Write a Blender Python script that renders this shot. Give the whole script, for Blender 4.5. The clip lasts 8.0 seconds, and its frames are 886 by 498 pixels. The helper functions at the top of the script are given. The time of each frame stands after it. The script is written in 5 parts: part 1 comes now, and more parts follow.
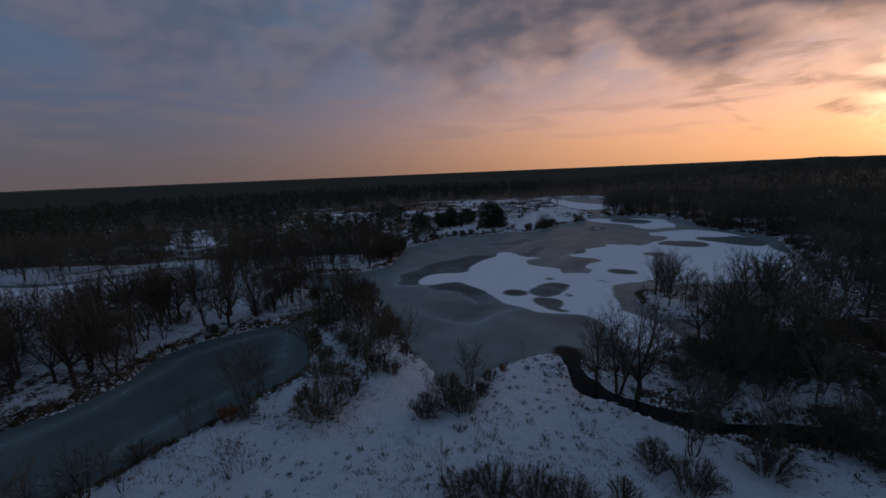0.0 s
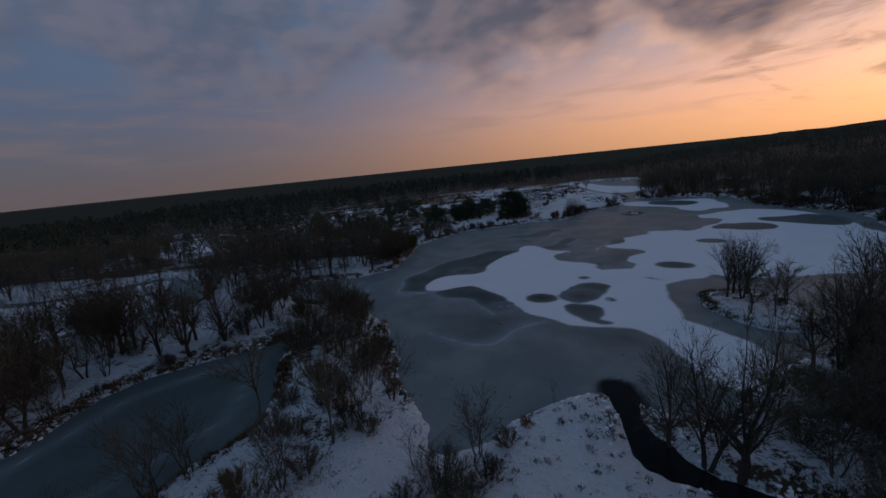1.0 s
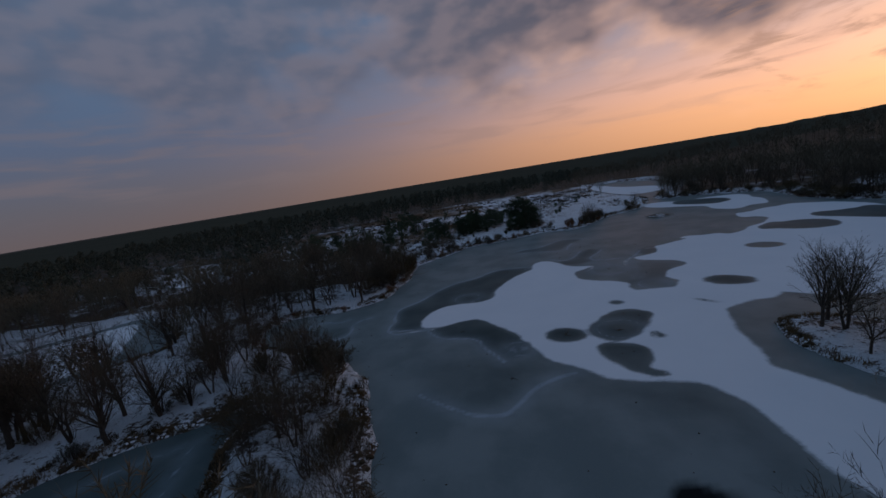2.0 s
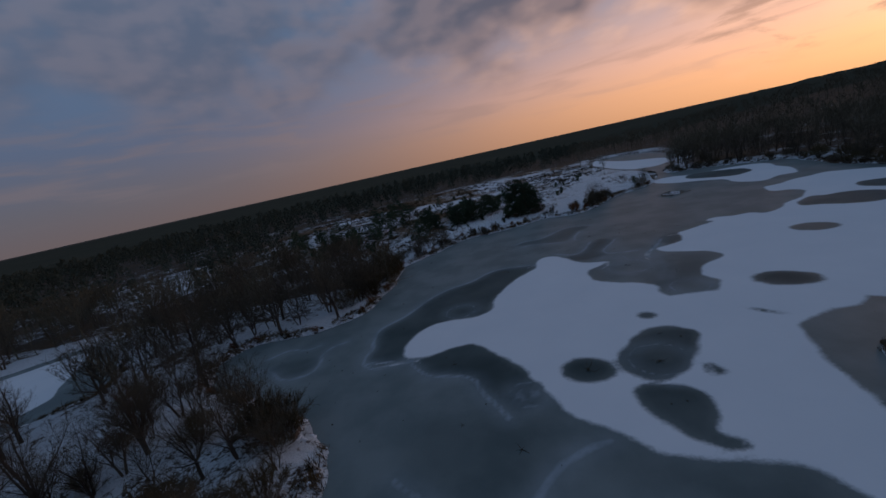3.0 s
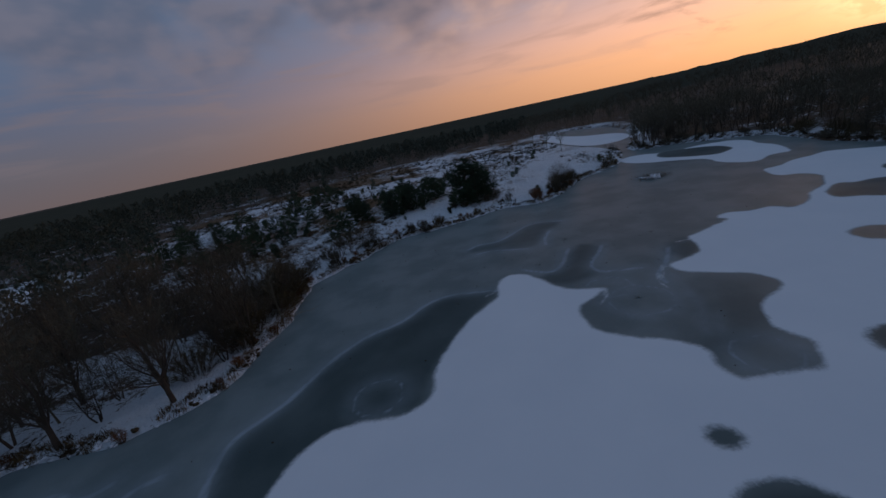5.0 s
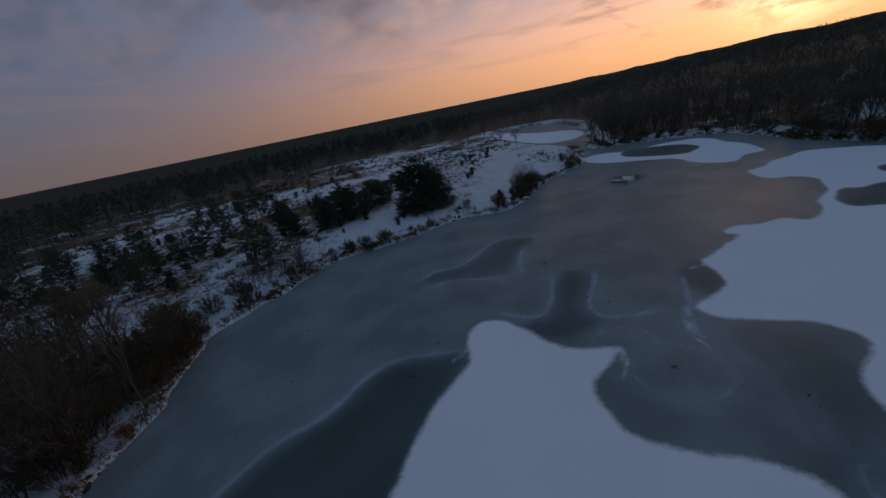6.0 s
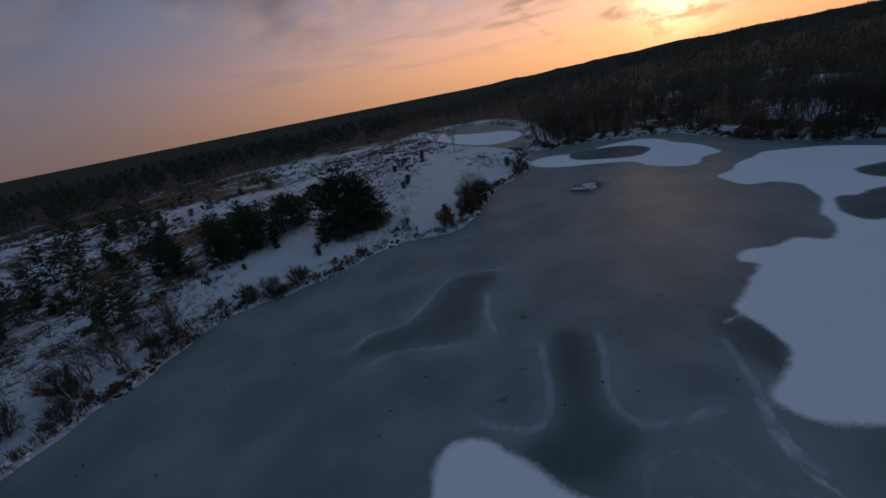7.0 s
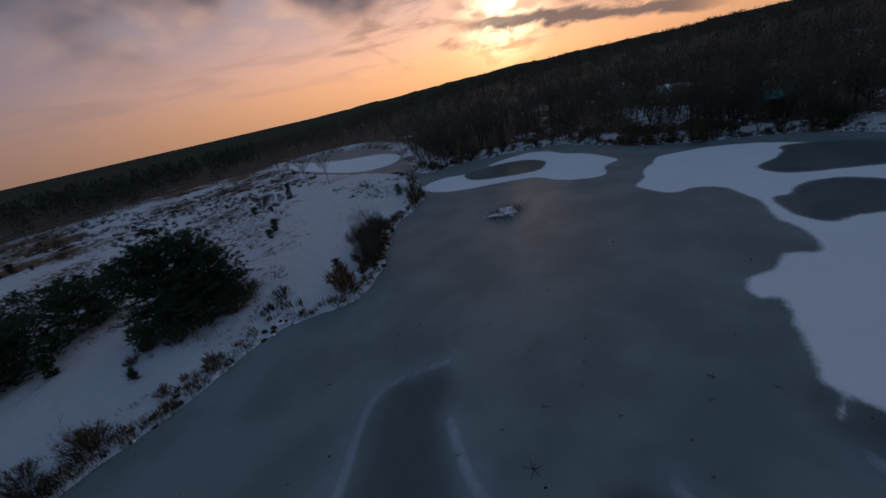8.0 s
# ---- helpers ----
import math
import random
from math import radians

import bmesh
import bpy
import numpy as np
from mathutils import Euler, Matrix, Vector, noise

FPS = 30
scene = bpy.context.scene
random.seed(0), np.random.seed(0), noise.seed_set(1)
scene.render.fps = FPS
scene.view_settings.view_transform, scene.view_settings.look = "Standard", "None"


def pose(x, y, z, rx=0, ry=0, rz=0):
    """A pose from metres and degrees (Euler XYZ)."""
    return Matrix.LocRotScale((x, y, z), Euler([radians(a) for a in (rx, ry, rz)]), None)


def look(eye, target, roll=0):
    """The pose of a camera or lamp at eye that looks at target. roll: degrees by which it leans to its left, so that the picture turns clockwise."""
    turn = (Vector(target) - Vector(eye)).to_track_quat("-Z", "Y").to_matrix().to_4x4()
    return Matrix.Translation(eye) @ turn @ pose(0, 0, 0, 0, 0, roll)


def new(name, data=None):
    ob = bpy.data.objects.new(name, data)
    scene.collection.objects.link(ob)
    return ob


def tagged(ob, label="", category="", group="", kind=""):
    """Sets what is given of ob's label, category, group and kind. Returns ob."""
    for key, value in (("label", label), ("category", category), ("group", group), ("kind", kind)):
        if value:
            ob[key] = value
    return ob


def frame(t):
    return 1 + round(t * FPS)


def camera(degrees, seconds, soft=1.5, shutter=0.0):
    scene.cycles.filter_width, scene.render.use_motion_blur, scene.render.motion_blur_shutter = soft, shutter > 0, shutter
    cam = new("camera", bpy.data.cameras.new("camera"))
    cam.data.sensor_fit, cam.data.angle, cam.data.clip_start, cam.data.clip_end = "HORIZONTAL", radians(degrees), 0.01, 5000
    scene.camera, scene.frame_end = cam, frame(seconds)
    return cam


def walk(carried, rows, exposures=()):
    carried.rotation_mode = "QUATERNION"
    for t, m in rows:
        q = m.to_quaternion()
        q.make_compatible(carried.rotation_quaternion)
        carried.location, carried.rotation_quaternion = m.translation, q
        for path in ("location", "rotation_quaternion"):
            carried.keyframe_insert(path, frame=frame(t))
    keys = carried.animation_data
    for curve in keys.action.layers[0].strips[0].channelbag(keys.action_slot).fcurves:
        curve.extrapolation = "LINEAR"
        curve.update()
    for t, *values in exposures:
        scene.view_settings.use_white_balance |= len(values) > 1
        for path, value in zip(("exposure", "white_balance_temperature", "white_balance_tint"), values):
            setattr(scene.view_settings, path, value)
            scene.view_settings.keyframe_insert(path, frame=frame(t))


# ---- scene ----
cam = camera(98.1, 8.0)
PATH = [
    (0, (1.524, 1.044, 26.37), (1.512, 3.005, 25.974), -2.4),
    (0.5, (3.342, 8.94, 25.221), (3.253, 10.896, 24.812), -4.3),
    (1, (4.865, 16.176, 24.233), (4.716, 18.125, 23.81), -5.8),
    (1.5, (6.003, 22.996, 23.313), (5.814, 24.947, 22.918), -7.5),
    (2, (6.742, 30.423, 23.355), (6.54, 32.381, 22.999), -9.4),
    (2.2, (6.891, 33.344, 23.468), (6.694, 35.303, 23.116), -10.2),
    (3.3, (8.846, 48.145, 23.996), (8.628, 50.069, 23.497), -13.1),
    (3.5, (9.194, 50.836, 23.954), (8.977, 52.752, 23.423), -13.3),
    (4, (9.681, 57.292, 23.406), (9.502, 59.2, 22.835), -12.9),
    (4.5, (10.464, 64.142, 23.026), (10.364, 66.05, 22.435), -12.7),
    (4.7, (10.674, 67.004, 22.917), (10.621, 68.91, 22.315), -12.5),
    (5.8, (11.919, 84.665, 21.972), (12.148, 86.536, 21.304), -11.8),
    (6, (12.577, 87.912, 21.863), (12.849, 89.771, 21.179), -11.6),
    (6.5, (14.29, 96.017, 21.487), (14.697, 97.84, 20.771), -11.2),
    (7, (16.171, 104.234, 21.089), (16.756, 105.996, 20.346), -11.3),
    (7.5, (18.489, 113.159, 20.456), (19.324, 114.811, 19.699), -11.8),
    (8, (21.391, 121.794, 19.91), (22.522, 123.258, 19.149), -12.9),
]
walk(cam, [(t, look(eye, target, roll)) for t, eye, target, roll in PATH], [(0.0, 0.0), (2.0, 0.08), (4.0, 0.18), (6.5, 0.08), (8.0, 0.05)])

# ---- world and sun: a low sun behind broken cloud ----
SUN_AZ, SUN_EL = radians(51.5), radians(6.5)
SUN_DIR = Vector((math.sin(SUN_AZ) * math.cos(SUN_EL), math.cos(SUN_AZ) * math.cos(SUN_EL), math.sin(SUN_EL)))


class Nodes:
    """Short hand for building a node tree."""

    def __init__(self, tree):
        self.tree = tree
        tree.nodes.clear()

    def add(self, kind):
        return self.tree.nodes.new(kind)

    def put(self, socket, value):
        if isinstance(value, bpy.types.NodeSocket):
            self.tree.links.new(value, socket)
        elif isinstance(value, (tuple, list)) and socket.type == "RGBA" and len(value) == 3:
            socket.default_value = (*value, 1)
        else:
            socket.default_value = value

    def math(self, op, a, b=0.0, c=None, clamp=False):
        n = self.add("ShaderNodeMath")
        n.operation, n.use_clamp = op, clamp
        self.put(n.inputs[0], a)
        self.put(n.inputs[1], b)
        if c is not None:
            self.put(n.inputs[2], c)
        return n.outputs[0]

    def vmath(self, op, a, b=(0, 0, 0), out=0):
        n = self.add("ShaderNodeVectorMath")
        n.operation = op
        self.put(n.inputs[0], a)
        self.put(n.inputs[1], b)
        return n.outputs[out]

    def scaled(self, a, factor):
        n = self.add("ShaderNodeVectorMath")
        n.operation = "SCALE"
        self.put(n.inputs[0], a)
        self.put(n.inputs["Scale"], factor)
        return n.outputs[0]

    def mix(self, f, a, b, blend="MIX"):
        n = self.add("ShaderNodeMix")
        n.data_type, n.blend_type = "RGBA", blend
        self.put(n.inputs[0], f)
        self.put(n.inputs[6], a)
        self.put(n.inputs[7], b)
        return n.outputs[2]

    def step(self, v, lo, hi, to0=0.0, to1=1.0):
        n = self.add("ShaderNodeMapRange")
        n.interpolation_type = "SMOOTHSTEP"
        for i, x in enumerate((v, lo, hi, to0, to1)):
            self.put(n.inputs[i], x)
        return n.outputs[0]

    def noise(self, vec, scale, detail=3.0, rough=0.5, distort=0.0):
        n = self.add("ShaderNodeTexNoise")
        self.put(n.inputs["Vector"], vec)
        for key, x in (("Scale", scale), ("Detail", detail), ("Roughness", rough), ("Distortion", distort)):
            self.put(n.inputs[key], x)
        return n.outputs[0]

    def ramp(self, v, stops):
        n = self.add("ShaderNodeValToRGB")
        e = n.color_ramp.elements
        while len(e) < len(stops):
            e.new(0.5)
        for el, (at, col) in zip(e, stops):
            el.position, el.color = at, (*col, 1)
        self.put(n.inputs[0], v)
        return n.outputs[0]

    def attr(self, name):
        n = self.add("ShaderNodeAttribute")
        n.attribute_name = name
        return n.outputs["Fac"]

    def xyz(self, vec):
        n = self.add("ShaderNodeSeparateXYZ")
        self.put(n.inputs[0], vec)
        return n.outputs

    def vec(self, x, y, z):
        n = self.add("ShaderNodeCombineXYZ")
        for i, v in enumerate((x, y, z)):
            self.put(n.inputs[i], v)
        return n.outputs[0]


def heading(az, el):
    return (math.sin(radians(az)) * math.cos(radians(el)), math.cos(radians(az)) * math.cos(radians(el)), math.sin(radians(el)))


def build_world():
    world = bpy.data.worlds.new("evening_sky")
    scene.world = world
    world.use_nodes = True
    n = Nodes(world.node_tree)
    d = n.vmath("NORMALIZE", n.add("ShaderNodeTexCoord").outputs["Generated"])
    dx, dy, dz = n.xyz(d)
    up = n.math("MAXIMUM", dz, 0.0)
    flat = n.vmath("NORMALIZE", n.vec(dx, dy, 0.0))
    side = n.vmath("DOT_PRODUCT", flat, (math.sin(SUN_AZ), math.cos(SUN_AZ), 0.0), out=1)
    toward = n.math("POWER", n.math("MULTIPLY_ADD", side, 0.5, 0.5, clamp=True), 5.6)
    glow = n.math("POWER", n.math("MULTIPLY_ADD", side, 0.5, 0.5, clamp=True), 8.0)
    # clear air: a cool side and a glowing side, by height above the horizon
    cool = n.ramp(up, SKY_COOL)
    warm = n.ramp(up, SKY_WARM)
    air = n.mix(toward, cool, warm)
    sky = n.add("ShaderNodeTexSky")
    sky.sky_type, sky.sun_disc = "NISHITA", False
    sky.sun_elevation, sky.sun_rotation, sky.dust_density = SUN_EL, SUN_AZ, 2.0
    air = n.mix(1.0, air, n.scaled(sky.outputs[0], 0.003), "ADD")
    near = n.math("MAXIMUM", n.vmath("DOT_PRODUCT", d, tuple(SUN_DIR), out=1), 0.0)
    halo = n.math("MULTIPLY", n.math("POWER", near, 60.0), 0.08)
    air = n.mix(1.0, air, n.scaled((1.0, 0.50, 0.24), halo), "ADD")
    # a broken deck of cloud above a ragged lower edge, with soft puffs in the clear part
    az = n.math("MULTIPLY", n.math("ARCTAN2", dx, dy), 57.3)
    el = n.math("MULTIPLY", n.math("ARCSINE", dz), 57.3)
    q = n.vmath("ADD", n.vec(n.math("MULTIPLY", az, 0.050), n.math("MULTIPLY", el, 0.088), 0.0), CLOUD_SHIFT)
    roll = n.noise(q, 1.0, 3.0, 0.5, 0.3)
    puff = n.noise(q, 1.75, 4.0, 0.48, 0.0)
    lit_puff = n.noise(n.vmath("ADD", q, (-0.07, 0.07, 0.0)), 1.75, 3.5, 0.48, 0.0)
    edge = n.math("MULTIPLY_ADD", n.math("MAXIMUM", az, -12.0), -0.075, 11.5)
    over = n.math("ADD", n.math("SUBTRACT", el, edge), n.math("ADD", n.math("MULTIPLY", n.math("SUBTRACT", roll, 0.5), 24.0), n.math("MULTIPLY", n.math("SUBTRACT", puff, 0.5), 20.0)))
    east = n.step(az, -30.0, 22.0)
    deck = n.math("MULTIPLY", n.step(over, -4.0, 6.5), n.math("MULTIPLY", n.math("MULTIPLY_ADD", east, 0.35, 0.60), n.step(el, 22.0, 40.0, 1.0, 0.30)))
    rim = n.math("MULTIPLY", n.step(over, 6.5, -0.5), glow)
    shade = n.step(n.math("SUBTRACT", puff, lit_puff), -0.10, 0.10)
    grey = n.mix(shade, (0.092, 0.092, 0.124), (0.165, 0.138, 0.158))
    grey = n.mix(n.math("MULTIPLY", glow, 0.8), grey, n.mix(shade, (0.125, 0.100, 0.115), (0.330, 0.215, 0.200)))
    grey = n.mix(n.math("MULTIPLY", rim, 1.5, clamp=True), grey, n.mix(shade, (0.50, 0.29, 0.22), (1.00, 0.56, 0.36)))
    air = n.mix(deck, air, grey)
    streak = n.noise(n.vmath("ADD", n.vec(n.math("MULTIPLY", az, 0.055), n.math("MULTIPLY", el, 0.36), 0.0), (7.3, 2.1, 0.0)), 1.6, 4.0, 0.5, 0.5)
    veil = n.math("MULTIPLY", n.step(streak, 0.44, 0.70), n.math("MULTIPLY", n.step(el, 1.5, 5.0), n.step(el, 15.0, 8.0)))
    haze = n.mix(toward, (0.165, 0.135, 0.150), (0.62, 0.36, 0.27))
    air = n.mix(n.math("MULTIPLY", veil, 0.50), air, haze)
    # the veiled sun, broken by ragged cloud and crossed by one dark bar
    bars = n.noise(n.vmath("MULTIPLY", d, (6.0, 6.0, 22.0)), 1.0, 6.0, 0.58, 0.5)
    ragged = n.noise(n.vmath("MULTIPLY", d, (9.0, 9.0, 20.0)), 1.3, 5.0, 0.6, 0.8)
    low_bar = n.math("MULTIPLY", n.step(bars, 0.52, 0.66), n.math("MULTIPLY", n.step(near, 0.86, 0.98), n.step(up, 0.03, 0.07)))
    air = n.mix(n.math("MULTIPLY", low_bar, 0.65), air, (0.38, 0.22, 0.16))
    core = n.math("MULTIPLY", n.math("POWER", near, 480.0), n.step(ragged, 0.40, 0.58, 0.2, 2.0))
    air = n.mix(1.0, air, n.scaled((1.0, 0.74, 0.44), core), "ADD")
    across = Vector(heading(45, 6.6)).cross(Vector(heading(70, 3.2))).normalized()
    off = n.math("ABSOLUTE", n.math("ADD", n.vmath("DOT_PRODUCT", d, tuple(across), out=1), n.math("MULTIPLY", n.math("SUBTRACT", ragged, 0.5), 0.05)))
    along = n.vmath("DOT_PRODUCT", d, heading(61, 5), out=1)
    bar = n.math("MULTIPLY", n.step(off, 0.019, 0.006), n.step(along, 0.955, 0.985))
    air = n.mix(n.math("MULTIPLY", bar, 0.9), air, (0.165, 0.120, 0.115))
    below = n.step(dz, -0.05, 0.0)
    air = n.mix(below, (0.02, 0.02, 0.024), air)
    bg = n.add("ShaderNodeBackground")
    n.put(bg.inputs[0], air)
    bg.inputs[1].default_value = 1.0
    out = n.add("ShaderNodeOutputWorld")
    n.put(out.inputs[0], bg.outputs[0])


SKY_COOL = [(0.0, (0.116, 0.095, 0.104)), (0.06, (0.100, 0.099, 0.127)), (0.16, (0.080, 0.108, 0.178)), (0.38, (0.072, 0.145, 0.262)), (0.6, (0.094, 0.176, 0.306)), (1.0, (0.101, 0.188, 0.328))]
SKY_WARM = [(0.0, (0.88, 0.42, 0.20)), (0.05, (1.02, 0.49, 0.25)), (0.11, (1.00, 0.53, 0.36)), (0.20, (0.60, 0.42, 0.41)), (0.32, (0.16, 0.20, 0.29)), (0.6, (0.094, 0.176, 0.306)), (1.0, (0.101, 0.188, 0.328))]
CLOUD_SHIFT = (3.1, 1.7, 0.0)
build_world()
sun = new("sun", bpy.data.lights.new("sun", "SUN"))
sun.data.energy, sun.data.angle, sun.data.color = 0.2, radians(12), (1.0, 0.62, 0.36)
sun.matrix_world = look((0, 0, 60), Vector((0, 0, 60)) - SUN_DIR * 10)


# ---- shapes of the land, in plan ----
TABLE = np.random.RandomState(5).rand(256, 256)


def wave(x, y, size, seed=0):
    """Smooth value noise between 0 and 1."""
    u, v = np.asarray(x) / size + 17.3 * seed + 900, np.asarray(y) / size + 9.1 * seed + 900
    i, j = np.floor(u).astype(int), np.floor(v).astype(int)
    f, g = u - i, v - j
    f, g = f * f * (3 - 2 * f), g * g * (3 - 2 * g)
    t = lambda a, b: TABLE[a % 256, b % 256]
    return (t(i, j) * (1 - f) + t(i + 1, j) * f) * (1 - g) + (t(i, j + 1) * (1 - f) + t(i + 1, j + 1) * f) * g


def rough(x, y, size, seed=0, octaves=4):
    total, amp, norm = 0.0, 1.0, 0.0
    for k in range(octaves):
        total = total + amp * wave(x, y, size / 2 ** k, seed + k)
        norm += amp
        amp *= 0.5
    return total / norm


def curve(points, closed=True, fine=5):
    """A smooth line through a few points (Catmull-Rom)."""
    p = np.array(points, float)
    n, out = len(p), []
    for i in range(n if closed else n - 1):
        a, b, c, d = (p[(i + k) % n] if closed else p[min(max(i + k, 0), n - 1)] for k in (-1, 0, 1, 2))
        for s in range(fine):
            t = s / fine
            out.append(0.5 * (2 * b + (c - a) * t + (2 * a - 5 * b + 4 * c - d) * t * t + (3 * b - a - 3 * c + d) * t ** 3))
    if not closed:
        out.append(p[-1])
    return np.array(out)


def line_distance(x, y, line, closed=False):
    best = np.full(np.shape(x), 1e9)
    q = np.vstack([line, line[:1]]) if closed else line
    for a, b in zip(q[:-1], q[1:]):
        e = b - a
        t = np.clip(((x - a[0]) * e[0] + (y - a[1]) * e[1]) / max(e @ e, 1e-9), 0, 1)
        best = np.minimum(best, (x - a[0] - t * e[0]) ** 2 + (y - a[1] - t * e[1]) ** 2)
    return np.sqrt(best)


def outside(x, y, line):
    """Signed distance to a closed line: negative inside."""
    x, y = np.asarray(x, float), np.asarray(y, float)
    inside = np.zeros(x.shape, bool)
    for a, b in zip(line, np.roll(line, -1, 0)):
        if a[1] != b[1]:
            cross = (a[1] > y) != (b[1] > y)
            inside ^= cross & (x < (b[0] - a[0]) * (y - a[1]) / (b[1] - a[1]) + a[0])
    dist = line_distance(x, y, line, True)
    return np.where(inside, -dist, dist)


def oval(x, y, cx, cy, rx, ry, turn=0.0):
    c, s = math.cos(radians(turn)), math.sin(radians(turn))
    u, v = (x - cx) * c + (y - cy) * s, -(x - cx) * s + (y - cy) * c
    return (np.sqrt((u / rx) ** 2 + (v / ry) ** 2) - 1) * min(rx, ry)


LAKE = curve([(-2, 47.5), (-4.5, 53), (-6.5, 58.5), (-8.5, 67), (-11, 73), (-17, 80), (-28, 86), (-36, 92), (-37.5, 99), (-34, 104.5), (-25.5, 104), (-18.5, 107.5),
              (-15, 115), (-13.5, 125), (-13.5, 137), (-6, 145.5), (1.5, 155.5), (11, 157), (20, 160.5), (27, 163), (33, 161.5), (37, 160), (42, 164.5), (52, 175.5), (65, 183.5),
              (71, 189), (80, 206), (84, 216), (88, 218), (85.5, 203), (94, 200), (102, 193), (110, 185), (112, 176), (108, 160), (109, 146), (113, 133),
              (111, 123), (103, 110), (90, 90), (82, 80), (70, 71), (57, 65), (46, 58), (38, 54.5), (31, 50), (25, 46)] + [(20.6, 47.5), (17.6, 50.5), (14.5, 50.6), (10.4, 49), (7.5, 46.5), (5, 44.6), (1, 43.2), (-1.2, 44)])
INLET = curve([(83, 208), (81, 230), (79, 262), (84, 300), (96, 330), (112, 330), (124, 305), (118, 270), (107, 244), (90, 214)])
CREEK = curve([(18.9, 52.8), (18.2, 50.2), (17.9, 46.5), (18.4, 42.6), (21.6, 39.6), (25.2, 36.8), (31, 34.6), (38, 33.4), (46, 30.5), (62, 26), (90, 19), (130, 13)], closed=False)
POND = curve([(-57, 31), (-47, 43), (-44.5, 50), (-43.5, 58), (-37, 64.5), (-28.5, 69.5), (-23.5, 70.5), (-21, 62), (-18, 52.5), (-19.5, 46.5), (-24, 39.5), (-27.5, 34), (-33, 27), (-46, 20), (-60, 18)])
SNOW_POND = curve([(-128, 104), (-109, 106), (-97, 112), (-85, 121), (-75, 117), (-62, 105), (-55.5, 95), (-59, 91), (-69, 79), (-80, 67), (-105, 58), (-135, 72)])
FAR_POND = curve([(-131, 189), (-112, 194), (-92, 166), (-99, 154), (-116, 162), (-130, 176)])


def shore_exact(x, y):
    """Distance to the nearest water: negative on it."""
    w = np.minimum(outside(x, y, LAKE), outside(x, y, INLET))
    w = np.maximum(w, -oval(x, y, 44.3, 70.5, 4.8, 6.8, 10))
    w = np.minimum(w, line_distance(x, y, CREEK) - 2.5)
    for pond in (POND, SNOW_POND, FAR_POND):
        w = np.minimum(w, outside(x, y, pond))
    return w + 1.0 + (rough(x, y, 5.0, 3, 4) - 0.5) * 2.3 + (rough(x, y, 2.2, 8, 2) - 0.5) * 0.9


GX0, GY0, GSTEP = -190.0, -40.0, 0.9
SHORE = shore_exact(*np.meshgrid(np.arange(GX0, 200, GSTEP), np.arange(GY0, 400, GSTEP)))


def shore(x, y):
    """The same, read from a fine grid."""
    u = np.clip((np.asarray(x, float) - GX0) / GSTEP, 0, SHORE.shape[1] - 1.001)
    v = np.clip((np.asarray(y, float) - GY0) / GSTEP, 0, SHORE.shape[0] - 1.001)
    i, j = u.astype(int), v.astype(int)
    f, g = u - i, v - j
    return (SHORE[j, i] * (1 - f) + SHORE[j, i + 1] * f) * (1 - g) + (SHORE[j + 1, i] * (1 - f) + SHORE[j + 1, i + 1] * f) * g


def hill(x, y):
    s = np.clip((x - 118) / 240, 0, 1)
    far = np.clip((1100 - y) / 700, 0, 1)
    return 13.6 * s * s * (3 - 2 * s) * far


def height(x, y, w=None):
    x, y = np.asarray(x, float), np.asarray(y, float)
    w = shore(x, y) if w is None else w
    land = np.clip(w, 0, None)
    bank = 0.30 * (1 - np.exp(-land / 0.4)) + 0.55 * (1 - np.exp(-land / 2.2)) + 0.5 * (1 - np.exp(-land / 25))
    bumps = np.clip(land / 5, 0, 1) * ((rough(x, y, 9, 11, 4) - 0.5) * 0.9 + (rough(x, y, 70, 21, 3) - 0.5) * 2.0)
    return np.where(w > 0, bank + bumps + hill(x, y), np.maximum(w * 0.45, -1.4))


HEATH = curve([(-12, 139), (-45, 152), (-75, 185), (-98, 235), (-75, 288), (-10, 318), (58, 335), (86, 312), (84, 240), (84, 205), (70, 184), (40, 158), (5, 150)])
TEXTURE = np.meshgrid(np.arange(-120, 110, 2.0), np.arange(120, 360, 2.0))
HEATH_GRID = np.clip(0.5 - outside(*TEXTURE, HEATH) / 14, 0, 1)


def heath(x, y):
    """1 on the open snowy heath north-west of the lake."""
    i = np.clip(((np.asarray(x) + 120) / 2).astype(int), 0, HEATH_GRID.shape[1] - 1)
    j = np.clip(((np.asarray(y) - 120) / 2).astype(int), 0, HEATH_GRID.shape[0] - 1)
    return HEATH_GRID[j, i]


def glade(x, y):
    """1 on the snowy spit below the start."""
    return np.clip(0.5 - np.minimum(oval(x, y, 1, 20, 28, 30, 0), oval(x, y, 26, 14, 26, 17, -10)) / 5, 0, 1)


def spit(x, y):
    """1 on the snowy tip of the spit and its edge."""
    return np.clip(0.5 - oval(x, y, 8, 32, 17, 27, 0) / 4, 0, 1)


